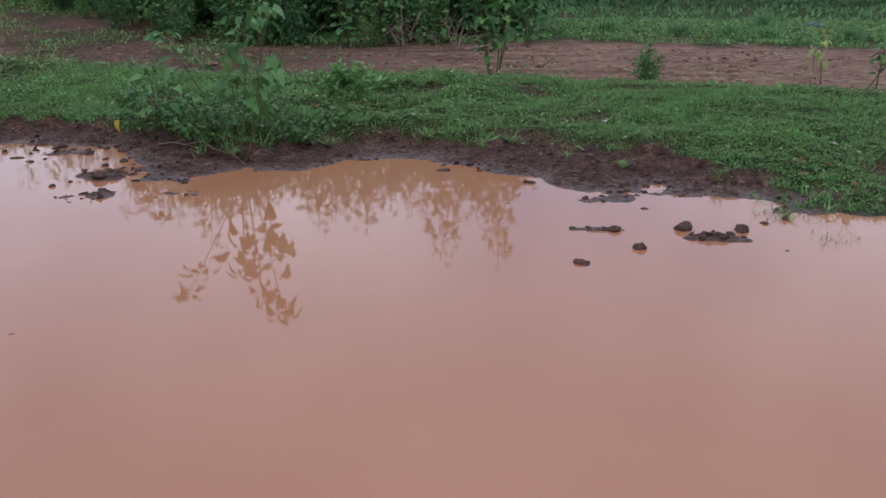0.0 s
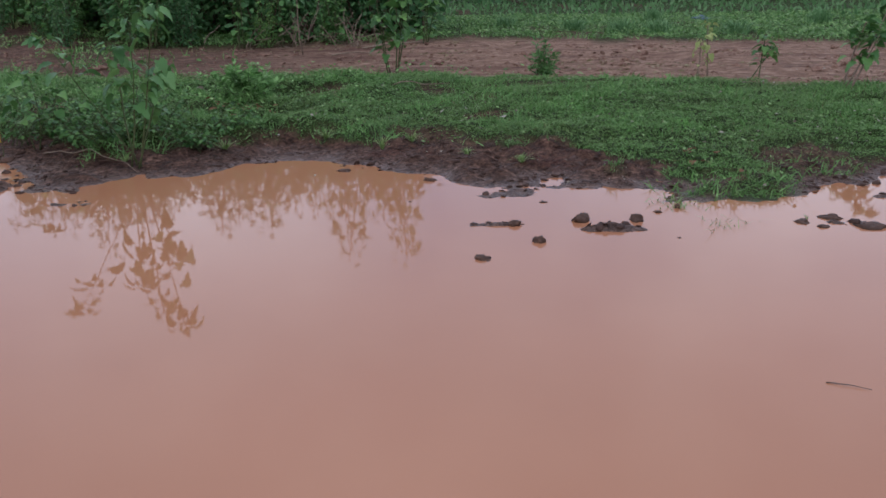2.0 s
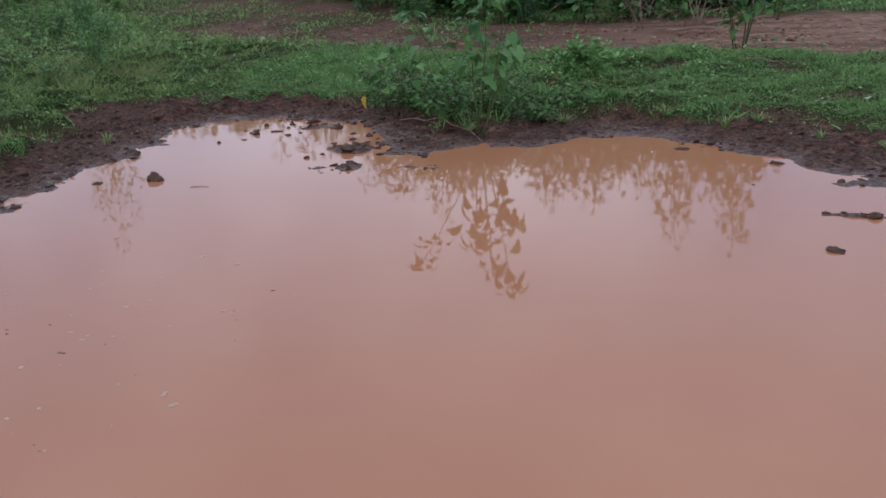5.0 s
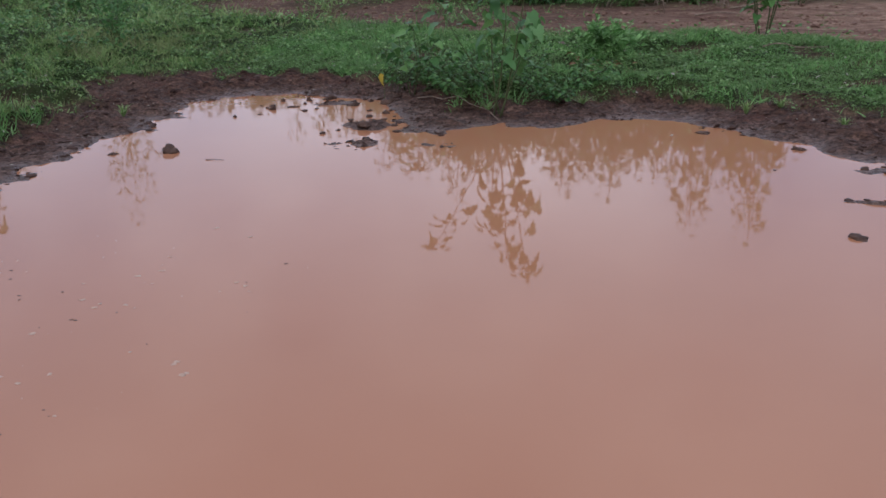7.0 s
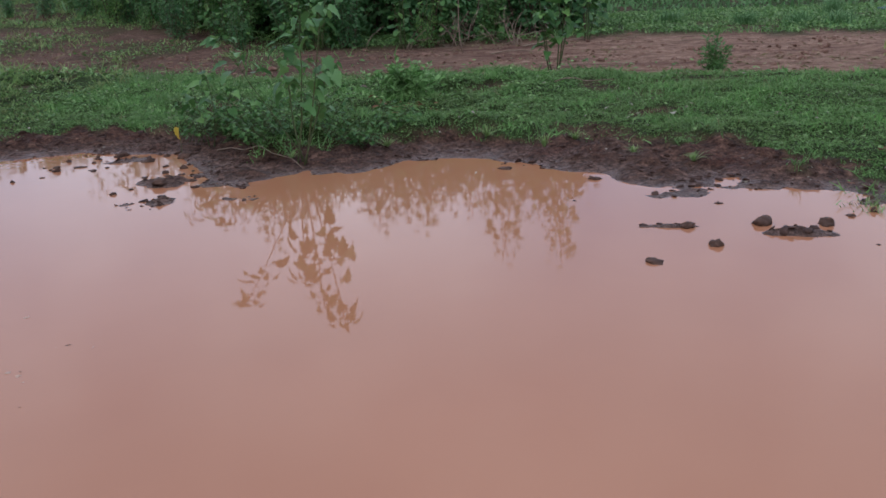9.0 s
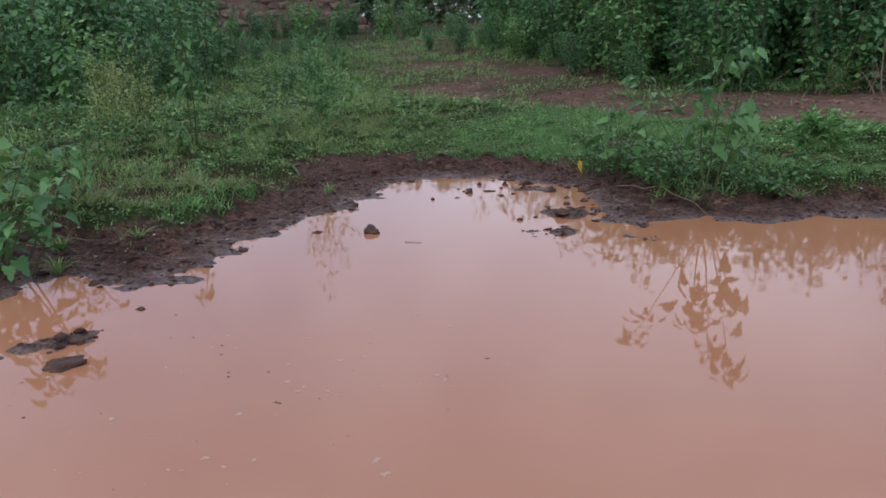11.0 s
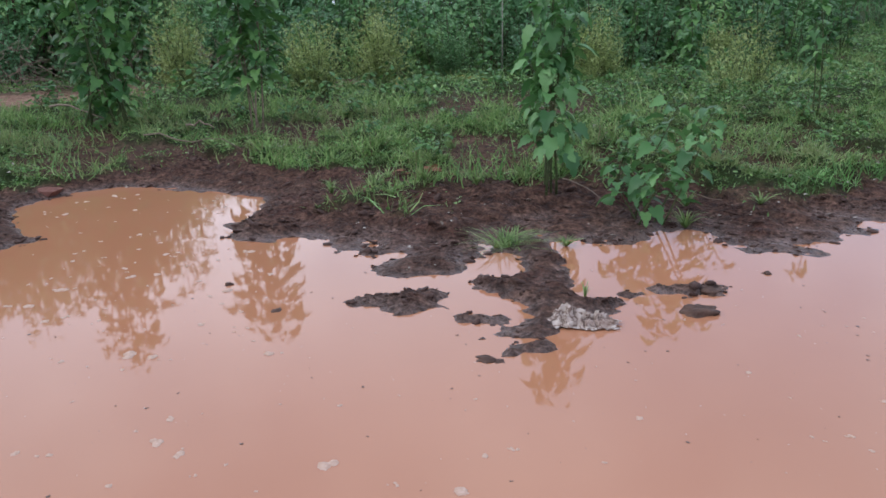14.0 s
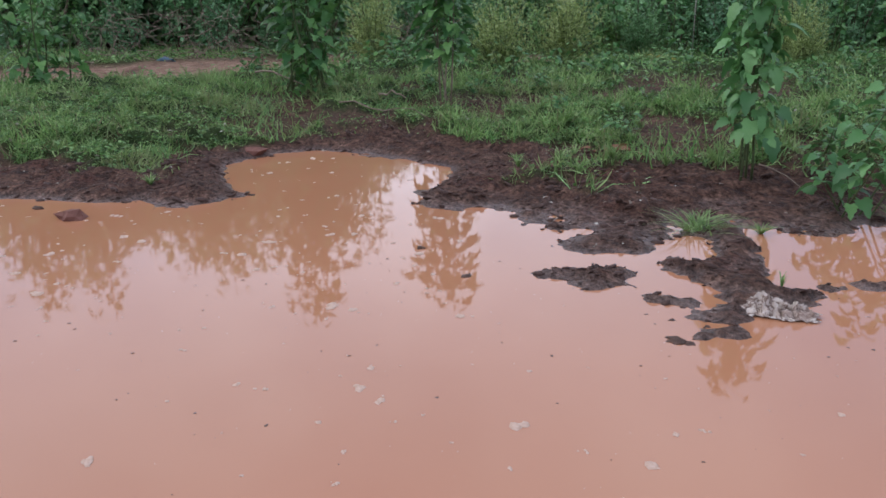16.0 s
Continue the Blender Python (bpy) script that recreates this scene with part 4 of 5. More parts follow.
for px, py in along_line([(-24.5, 18.8), (-22.8, 21.5), (-21.3, 23.8), (-19.0, 26.0)], 0.42):
    plant_shrub(px + t_rng.normal(0, 0.3), py + t_rng.normal(0, 0.3), t_rng.uniform(0.25, 0.55))

for k in range(46):
    px, py = t_rng.uniform(-20, -9), t_rng.uniform(11, 24)
    if bare_earth(np.array([px]), np.array([py]))[0] < 0.2:
        plant_shrub(px, py, t_rng.uniform(0.16, 0.42))

# plants on the north bank
broad_weed("bank_weed", "slender upright broad-leaved green weed on the muddy bank", -1.60, 5.74, [(0.24, -0.20, 0.97), (0.06, -0.10, 0.88), (-0.10, 0.02, 0.74), (0.16, 0.10, 0.60)], 31, 15, 0.094, 0.42, 0.006, True, crown=6, droop=0.75, reach=0.06)
broad_weed("leaning_weed", "thin weed stem leaning over with leaves at its tip", -1.64, 5.70, [(-0.36, -0.20, 0.80)], 32, 9, 0.095, 0.72, 0.0042, True, crown=12, reach=0.07)
broad_weed("low_weed", "low bushy broad-leaved weed at the mud edge", -2.52, 6.40, [(0.0, -0.08, 0.50), (0.14, -0.02, 0.38), (-0.16, 0.03, 0.42), (0.28, 0.05, 0.30)], 34, 14, 0.085, 0.2, 0.005, crown=6)


def tuft(x, y, reach, height, count, seed, label="small green grass tuft on the bare mud", width=0.008, material=None, group="tufts on the mud", foot=0.0):
    """A grass tuft: arching blades from one crown."""
    rng = np.random.default_rng(seed)
    root = thing("grass_tuft", x, y, max(0.0, height_at(x, y)) - 0.004, label, "grass", group)
    shared = []
    for k in range(count):
        a = rng.uniform(0, 6.3)
        r, h = reach * rng.uniform(0.4, 1.0), height * rng.uniform(0.5, 1.0)
        u = np.linspace(0, 1, 5)[:, None]
        fx, fy = rng.normal(0, foot + 1e-6, 2)
        mid = np.concatenate([fx + u * r * math.cos(a), fy + u * r * math.sin(a), h * (1.9 * u - 1.25 * u * u)], axis=1)
        side = np.array([-math.sin(a), math.cos(a), 0]) * width * 0.5 * (1.02 - u)
        strip = np.concatenate([mid - side, mid + side])
        shared.append((strip, np.array([(i, i + 1, i + 6, i + 5) for i in range(4)])))
    vv, ff = joined(shared)
    tagged(part("blade", raw_mesh("blade", vv, ff), material or M_ROUGH, root), kind="stuff")
    return root


for k, (px, py, h) in enumerate([(-2.15, 6.15, 0.30), (-1.95, 6.00, 0.26), (-2.75, 6.60, 0.34), (-1.45, 6.30, 0.22), (-2.30, 6.50, 0.24), (-2.00, 6.30, 0.26), (-1.70, 6.35, 0.30), (-1.95, 6.75, 0.25), (-1.30, 6.60, 0.22), (-2.70, 6.95, 0.24), (-2.35, 7.0, 0.2)]):
    s_rng = np.random.default_rng(300 + k)
    tips = [(s_rng.normal(0, 0.16), s_rng.normal(0, 0.12), h * s_rng.uniform(0.5, 1.0)) for _ in range(9)]
    broad_weed("creeping_weed", "low spreading green weed above the mud", px, py, tips, 310 + k, 26, 0.037, 0.15, 0.003, crown=4, reach=0.03)
feather_bush("fern_clump", "bright green fine-leaved clump in the grass", -1.44, 7.89, 0.26, 0.34, 41, M_GRASS, 60, 0.065, 26, "clump")
broad_weed("track_weed", "tall leafy weed clump at the edge of the earth track", -0.30, 9.95, [(0.0, 0.1, 1.25), (0.22, 0.0, 1.05), (-0.2, 0.05, 1.1), (0.1, -0.1, 0.8), (-0.12, -0.12, 0.6)], 42, 22, 0.12, 0.3, 0.009, crown=10)
feather_bush("small_bush", "small grey-green bush beside the track", 1.25, 9.42, 0.36, 0.16, 43, M_FINE, 26, 0.055, 26)
broad_weed("yellowing_sapling", "thin sapling with a few yellowing leaves on the track edge", 2.80, 9.22, [(0.03, 0.0, 0.50), (-0.03, 0.0, 0.36)], 44, 12, 0.065, 0.25, 0.010, crown=5, droop=1.0, material=M_FEATHER, stem_mat=M_TWIG)
broad_weed("track_sapling", "small green sapling on the track edge", 3.28, 8.9, [(0.02, 0.0, 0.42), (0.1, 0.0, 0.3)], 45, 10, 0.09, 0.35, 0.007, crown=6)
broad_weed("bare_legged_weed", "leafy weed on pale bare stems beside the track", 3.62, 7.75, [(0.12, 0.1, 0.55), (0.35, 0.2, 0.7), (0.2, 0.0, 0.45)], 46, 20, 0.10, 0.45, 0.010, crown=9, stem_mat=M_TWIG)
broad_weed("thicket_sapling", "thin bare sapling with drooping leaves before the thicket", -1.68, 12.4, [(0.0, 0.0, 1.1)], 47, 12, 0.12, 0.5, 0.010, crown=10, stem_mat=M_TWIG)
for k, (px, py, h) in enumerate([(3.26, 15.8, 0.5), (3.85, 15.7, 0.45), (2.60, 16.9, 0.42), (5.1, 15.4, 0.4), (7.4, 17.7, 0.6), (1.4, 18.5, 0.4), (4.6, 19.5, 0.6)]):
    tuft(px, py, 0.36, h * 0.8, 170, 60 + k, "grey-green bunch of tall grass in the field", 0.014, M_GREY, "clumps of tall grass", 0.11)

# plants on the west bank
broad_weed("tall_weed", "tall leafy green weed column at the mud edge", -4.66, 2.36, [(-0.02, 0.03, 1.16), (0.08, 0.08, 1.02), (-0.09, 0.04, 0.90), (0.02, -0.03, 0.76)], 71, 42, 0.102, 0.26, 0.009, True, crown=13, reach=0.10, droop=0.9)
broad_weed("bushy_weed", "spreading broad-leaved weed at the mud edge", -4.02, 2.64, [(0.06, 0.14, 0.64), (0.24, 0.20, 0.50), (-0.18, 0.12, 0.44), (0.28, -0.04, 0.34), (-0.10, -0.12, 0.28), (0.02, 0.38, 0.58)], 72, 18, 0.084, 0.20, 0.006, True, crown=6, reach=0.07, lean_base=0.09)
broad_weed("thin_weed", "thin green weed stalks behind the tall weed", -4.62, 2.78, [(0.05, 0.1, 0.48), (-0.15, 0.2, 0.42), (0.2, 0.3, 0.5), (-0.3, 0.3, 0.4)], 73, 18, 0.06, 0.2, 0.005, crown=6)
broad_weed("thin_weed", "thin green weed stalks in the grass", -4.75, 3.35, [(0.05, 0.1, 0.40), (-0.15, 0.2, 0.34), (0.2, 0.2, 0.38)], 74, 16, 0.06, 0.2, 0.005, crown=6)
feather_bush("fine_leaved_shrub", "tall sparse fine-leaved shrub with a forked stem", -6.35, 7.35, 1.28, 0.30, 75, M_FINE, 11, 0.06, 60, low=0.75)
broad_weed("field_weed", "upright weed with drooping leaves in the grass", -6.15, 5.45, [(0.0, 0.0, 1.0), (-0.15, 0.1, 0.8)], 76, 24, 0.09, 0.3, 0.009, crown=10)
broad_weed("field_weed", "broad-leaved weed with a few yellow leaves", -9.4, 6.35, [(0.0, 0.0, 0.85), (0.2, 0.1, 0.7), (-0.2, 0.0, 0.6)], 77, 22, 0.13, 0.3, 0.009, crown=10)
feather_bush("feathery_bush", "pale yellowish feathery bush in the grass", -7.75, 5.75, 0.85, 0.36, 78, M_FEATHER, 44, 0.04)
feather_bush("feathery_bush", "pale yellowish feathery bush in the grass", -8.10, 6.35, 0.80, 0.30, 79, M_FEATHER, 36, 0.04)
feather_bush("dark_stalked_weed", "low weed with dark dry stalks", -6.75, 5.0, 0.42, 0.28, 80, M_WEED, 26, 0.05, 14, "weed")
broad_weed("forked_weed", "tall broad-leaved weed on a thick forked brown stem", -7.75, 0.95, [(0.05, 0.05, 1.60), (-0.16, 0.16, 1.45), (0.18, -0.12, 1.35), (-0.06, -0.18, 1.2)], 81, 58, 0.125, 0.26, 0.008, crown=14, stem_mat=M_TWIG, reach=0.13)
tips = [(0.45 * math.cos(k * 2.4) * (k / 11) ** 0.5, 0.45 * math.sin(k * 2.4) * (k / 11) ** 0.5, 1.95 - 0.085 * k) for k in range(12)]
broad_weed("leafy_bush", "large dense broad-leaved green bush in the grass", -8.50, -0.36, tips, 82, 42, 0.115, 0.03, 0.011, crown=10, reach=0.09, lean_base=0.2)
broad_weed("leafy_bush", "broad-leaved green bush beside bare red earth", -8.95, -2.95, [(0.0, 0.1, 1.15), (0.3, 0.1, 1.0), (-0.3, 0.0, 0.95), (0.1, -0.3, 0.8), (-0.15, 0.3, 0.7)], 83, 36, 0.11, 0.03, 0.011, crown=10, reach=0.08, lean_base=0.15)
for k, (px, py, h, w) in enumerate([(-10.65, 1.90, 0.95, 0.42), (-10.75, 2.75, 1.0, 0.40), (-12.3, 0.35, 1.25, 0.42), (-11.2, 6.0, 1.0, 0.42), (-11.6, 8.2, 0.7, 0.3)]):
    feather_bush("feathery_bush", "pale yellow-green feathery bush before the thicket", px, py, h, w, 90 + k, M_FEATHER, 130, 0.045, 52)
feather_bush("grey_bush", "rounded grey-green bush before the thicket", -12.7, 4.25, 0.85, 0.36, 96, M_GREY, 50, 0.05, 34)
w_rng = np.random.default_rng(97)
for k, (px, py) in enumerate(along_line([(-14.3, -1.2), (-13.7, 1.2), (-12.6, 4.8), (-11.7, 7.2), (-11.6, 9.4), (-13.8, 12.2)], 0.75)):
    tips = [(w_rng.normal(0, 0.14), w_rng.normal(0, 0.14), w_rng.uniform(0.7, 1.7)) for _ in range(3)]
    broad_weed("thicket_weed", "tall broad-leaved weed at the thicket's front", px + w_rng.normal(0, 0.3), py + w_rng.normal(0, 0.25), tips, 600 + k, 30, 0.12, 0.12, 0.010, crown=9, reach=0.07)
for k, (px, py) in enumerate(along_line([(-7.6, 16.2), (-5.6, 14.6), (-3.6, 13.7), (-2.4, 14.0), (-0.5, 14.8)], 0.8)):
    tips = [(w_rng.normal(0, 0.14), w_rng.normal(0, 0.14), w_rng.uniform(0.5, 1.5)) for _ in range(3)]
    broad_weed("thicket_weed", "tall broad-leaved weed at the thicket's front", px + w_rng.normal(0, 0.3), py + w_rng.normal(0, 0.25), tips, 640 + k, 26, 0.12, 0.12, 0.010, crown=9, reach=0.07)
for k in range(80):
    px, py = w_rng.uniform(-13.2, -8.6), w_rng.uniform(-4.5, 11.0)
    if cover(px, py) > 0.4 and shore_distance(np.array([px]), np.array([py]))[0] > 3.2:
        tips = [(w_rng.normal(0, 0.16), w_rng.normal(0, 0.16), w_rng.uniform(0.15, 0.42)) for _ in range(4)]
        broad_weed("ground_weed", "low leafy weed in the rough grass", px, py, tips, 400 + k, 12, 0.075, 0.15, 0.005, crown=5)
for k in range(60):
    px, py = w_rng.uniform(-8.5, -5.0), w_rng.uniform(0.8, 7.5)
    if cover(px, py) > 0.4:
        tips = [(w_rng.normal(0, 0.10), w_rng.normal(0, 0.10), w_rng.uniform(0.08, 0.24)) for _ in range(4)]
        broad_weed("ground_weed", "low leafy weed in the rough grass", px, py, tips, 500 + k, 10, 0.05, 0.15, 0.004, crown=4, reach=0.03)


# ---------------------------------------------------------------- mud clods, stones, litter
def lump_mesh(name, rx, ry, rz, seed, detail=2, rough=0.35, sink=0.3):
    bm = bmesh.new()
    bmesh.ops.create_icosphere(bm, subdivisions=detail, radius=1.0)
    shift = Vector((seed * 3.7, seed * 1.3, seed * 7.1))
    for v in bm.verts:
        k = 1 + rough * (noise.noise(v.co * 1.3 + shift) + 0.6 * noise.noise(v.co * 3.1 + shift) + 0.35 * noise.noise(v.co * 7.0 + shift))
        v.co = Vector((v.co.x * rx * k, v.co.y * ry * k, max(v.co.z, -sink) * rz * k))
    for face in bm.faces:
        face.smooth = detail > 2
    me = bpy.data.meshes.new(name)
    bm.to_mesh(me)
    bm.free()
    return me


def mud_clod(x, y, r, h, seed, label="wet dark mud clod standing in the puddle"):
    z = max(0.0, height_at(x, y))
    ob = part("mud_clod", lump_mesh("mud_clod", r, r * 0.8, h, seed, 3, 0.45), M_CLOD, m=pose(x, y, z - 0.004, 0, 0, seed * 47))
    return tagged(ob, label, "clod", "mud clods in the puddle")


CLODS_NORTH = [(0.95, 4.52, 0.055, 0.060), (1.21, 4.52, 0.048, 0.052), (0.45, 3.94, 0.045, 0.028), (0.71, 4.17, 0.032, 0.050), (0.62, 4.45, 0.035, 0.032), (1.98, 4.45, 0.045, 0.030),
               (2.14, 4.52, 0.06, 0.03), (2.26, 4.35, 0.07, 0.035), (0.80, 4.88, 0.028, 0.016), (0.10, 4.92, 0.02, 0.01), (-0.34, 5.70, 0.05, 0.03), (1.34, 4.21, 0.018, 0.010)]
CLODS_WEST = [(-2.50, 1.24, 0.03, 0.012), (-2.71, 1.26, 0.018, 0.010), (-3.28, 0.61, 0.030, 0.016), (-3.24, 5.79, 0.045, 0.02), (-3.16, 6.17, 0.06, 0.06), (-2.85, 5.99, 0.06, 0.04), (-2.62, 6.10, 0.06, 0.05), (-2.53, 5.02, 0.022, 0.03), (-2.49, 5.14, 0.02, 0.02), (-2.36, 5.24, 0.06, 0.03),
              (-3.11, 4.31, 0.058, 0.066), (-3.40, 4.15, 0.035, 0.025), (-3.02, 2.67, 0.026, 0.022), (-3.70, 0.45, 0.025, 0.022), (-2.53, 1.21, 0.045, 0.020), (-4.70, -1.57, 0.035, 0.03),
              (-2.69, 2.12, 0.09, 0.040), (-2.88, 2.30, 0.05, 0.025)]
for k, (px, py, r, h) in enumerate(CLODS_NORTH + CLODS_WEST):
    mud_clod(px, py, r * 0.92, h * 0.60, k + 1)
k_rng = np.random.default_rng(77)
for k in range(60):
    px, py = (k_rng.uniform(-3.5, -2.2), k_rng.uniform(5.3, 6.3)) if k < 34 else (k_rng.uniform(-0.2, 2.8), k_rng.uniform(4.3, 5.6))
    if -0.6 < quick_distance(np.array([px]), np.array([py]))[0] < 0.05:
        mud_clod(px, py, k_rng.uniform(0.012, 0.032), k_rng.uniform(0.010, 0.024), 60 + k)
tagged(part("red_stone", lump_mesh("red_stone", 0.13, 0.10, 0.070, 11, 1, 0.9), M_REDSTONE, m=pose(-6.22, -0.58, max(0.0, height_at(-6.22, -0.58)) - 0.01, 0, 0, 20)), "angular reddish stone at the water's edge", "stone")

tagged(part("red_stone", lump_mesh("red_stone", 0.085, 0.07, 0.055, 17, 2, 0.6), M_REDSTONE, m=pose(-4.46, -1.31, -0.006, 0, 0, 60)), "reddish brown lump of earth standing in the shallow water", "stone")

# crumbs of mud lying all over the bare rim
c_rng = np.random.default_rng(5)
cx, cy = spread(52000, -7, 3.4, -3, 7.6, c_rng, lambda x, y: (ground_height(x, y) > -0.006) * smooth(0.45, 0.1, cover(x, y)) * (0.25 + 0.75 * smooth(0.40, 0.60, fbm(x, y, 0.3, 3, 88))) * smooth(2.0, 1.2, quick_distance(x, y)), -1.3, 2.0)
bm = bmesh.new()
bmesh.ops.create_icosphere(bm, subdivisions=1, radius=1.0)
crumb_v, crumb_f = np.array([v.co for v in bm.verts]), np.array([[v.index for v in face.verts] for face in bm.faces])
bm.free()
crumb_shapes = [crumb_v * c_rng.uniform(0.78, 1.18, (len(crumb_v), 1)) for _ in range(4)]


def crumbs(x, y, least, mean, most, flat):
    """Lumps of several shapes, joined."""
    out = []
    for k, shape in enumerate(crumb_shapes):
        px, py = x[k::4], y[k::4]
        n = len(px)
        size = np.minimum(least + c_rng.exponential(mean, n), most)
        size = np.stack([size * c_rng.uniform(0.7, 1.9, n), size, size * c_rng.uniform(0.4, 0.9, n) * flat], axis=1)
        a = c_rng.uniform(0, 6.3, n)
        axis = np.stack([np.cos(a), np.sin(a), c_rng.normal(0, 0.25, n)], axis=1)
        spot = np.stack([px, py, np.maximum(ground_height(px, py), -0.004) + size[:, 2] * 0.1], axis=1)
        out.append(scattered(shape, crumb_f, spot, turned(axis, c_rng.normal(0, 0.4, n)), size))
    return joined(out)


v, f = crumbs(cx, cy, 0.004, 0.007, 0.028, 0.5)
tagged(part("mud_crumb", raw_mesh("mud_crumb", v, f), M_CRUMB), "small dark mud crumbs on the trodden rim", "mud", kind="stuff")


cx, cy = spread(9000, -9, 9, 7.5, 15.5, c_rng, lambda x, y: smooth(0.4, 0.9, bare_earth(x, y)) * smooth(0.42, 0.62, fbm(x, y, 0.7, 3, 89)))
v, f = crumbs(cx, cy, 0.008, 0.009, 0.06, 0.8)
tagged(part("earth_crumb", raw_mesh("earth_crumb", v, f, False), M_EARTH), "crumbs of reddish earth on the cart track", "earth", kind="stuff")


tuft(-3.84, 1.78, 0.30, 0.115, 95, 1, "spreading green grass tuft on bare mud", 0.008, M_ROUGH, foot=0.04)
tuft(-3.76, 2.07, 0.13, 0.07, 34, 2)
tuft(-3.86, 2.80, 0.16, 0.14, 26, 3, "arching grass tuft under the broad weed", 0.012)
tuft(-3.00, 1.80, 0.05, 0.09, 14, 4, "sparse upright grass sprig beside the cloth", 0.005)
tuft(1.60, 4.42, 0.10, 0.05, 30, 5, "sparse water grass standing in the puddle", 0.0035, None, "tufts on the mud", 0.07)
tuft(1.47, 4.80, 0.10, 0.05, 60, 6, "grass trailing in the shallow water", 0.006, None, "tufts on the mud", 0.06)
tuft(2.02, 4.50, 0.05, 0.04, 10, 7, "sparse water grass standing in the puddle", 0.004)
tuft(-5.05, -1.05, 0.12, 0.10, 40, 8)
tuft(-5.35, -2.05, 0.10, 0.12, 16, 9)
for k, (px, py) in enumerate([(0.42, 6.0), (0.05, 6.35), (-0.55, 6.45), (-0.15, 6.25), (0.75, 5.7), (-3.98, 3.35), (-4.1, 5.0), (-4.25, 3.05), (-4.85, 1.45), (-5.15, 1.15), (-5.0, 1.7), (-4.9, 2.0), (-5.5, 1.2), (-5.35, 1.55), (-4.5, 3.7), (-4.6, 2.9), (-1.75, 5.85), (-1.2, 6.2)]):
    tuft(px, py, 0.10 + 0.03 * (k % 3), 0.08 + 0.02 * (k % 4), 30, 20 + k, width=0.009)


for k in range(70):
    px, py = w_rng.uniform(-6.6, -4.2), w_rng.uniform(0.9, 4.6)
    if cover(px, py) > 0.35:
        tuft(px, py, w_rng.uniform(0.10, 0.17), w_rng.uniform(0.09, 0.16), 26, 160 + k, "arching tuft standing out of the rough grass", 0.009, M_ROUGH, "tufts in the rough grass", 0.02)


def crumpled_cloth():
    """A sodden rag: a sheet gathered into a heap with a tail of folds."""
    nu, nv = 110, 64
    u, w = np.meshgrid(np.linspace(-1, 1, nu), np.linspace(-1, 1, nv))
    heap = 0.072 * np.exp(-((u + 0.42) / 0.42) ** 2 - (w / 0.62) ** 2) + 0.046 * np.exp(-((u - 0.45) / 0.45) ** 2 - (w / 0.50) ** 2)
    v = []
    for i in range(nv):
        for j in range(nu):
            p = Vector((u[i, j] * 4.6, w[i, j] * 2.6, 0.3))
            fold = 1 - 2.0 * math.hypot(noise.noise(p), 0.12) + 0.42 * (1 - 2.0 * math.hypot(noise.noise(p * 2.2 + Vector((5, 1, 2))), 0.12))
            edge = min(1.0, (1 - max(abs(u[i, j]), abs(w[i, j]))) * 5)
            z = heap[i, j] * (0.50 + 0.52 * fold) + 0.012 * (fold - 0.7) * edge
            x = u[i, j] * 0.135 * (1 + 0.16 * noise.noise(Vector((0, w[i, j] * 2.0, 7)))) + 0.018 * noise.noise(p * 1.6 + Vector((9, 0, 0)))
            y = w[i, j] * (0.078 - 0.022 * u[i, j]) * (1 + 0.3 * noise.noise(Vector((u[i, j] * 2.2, 0, 3)))) + 0.018 * noise.noise(p * 1.6 + Vector((0, 9, 0)))
            v.append((x, y, max(z, -0.004)))
    index = np.arange(nu * nv).reshape(nv, nu)
    f = np.stack([index[:-1, :-1], index[:-1, 1:], index[1:, 1:], index[1:, :-1]], axis=-1).reshape(-1, 4)
    ob = part("crumpled_cloth", raw_mesh("crumpled_cloth", np.array(v), f), M_CLOTH, m=pose(-2.73, 1.66, 0.004, 0, 0, 58) @ Matrix.Scale(0.95, 4))
    return tagged(ob, "crumpled mud-stained white cloth lying in the water", "cloth")


crumpled_cloth()


def fleck_parts(rng, r):
    """A clot of scum: a few low ragged domes run together."""
    k, pieces = 8, []
    a = np.arange(k) * 2 * math.pi / k
    ff = np.array([(i, (i + 1) % k, k + (i + 1) % k) for i in range(k)] + [(i, k + (i + 1) % k, k + i) for i in range(k)] + [(k + i, k + (i + 1) % k, 2 * k) for i in range(k)])
    line = rng.uniform(0, 6.3)
    for lobe in range(1 if r < 0.008 else rng.integers(2, 5)):
        size = r * rng.uniform(0.32, 0.75)
        rad = size * rng.uniform(0.6, 1.2, k)
        away, off = line + rng.normal(0, 0.5), r * 0.75 * (rng.uniform(-1, 1) if lobe else 0)
        ring = np.stack([np.cos(a) * rad, np.sin(a) * rad * rng.uniform(0.5, 0.95), 0 * a], axis=1) + (off * math.cos(away), off * math.sin(away), 0)
        top = ring.mean(axis=0)
        high = size * rng.uniform(0.10, 0.22)
        pieces.append((np.concatenate([ring, top + (ring - top) * 0.72 + (0, 0, high * 0.75), [top + (0, 0, high)]]), ff))
    return joined(pieces)


def fleck(x, y, r, seed, label="pale scum fleck floating on the puddle"):
    v, f = fleck_parts(np.random.default_rng(seed), r)
    return tagged(part("scum_fleck", raw_mesh("scum_fleck", v, f), M_FOAM, m=pose(x, y, 0.0005)), label, "scum", "scum flecks on the water")


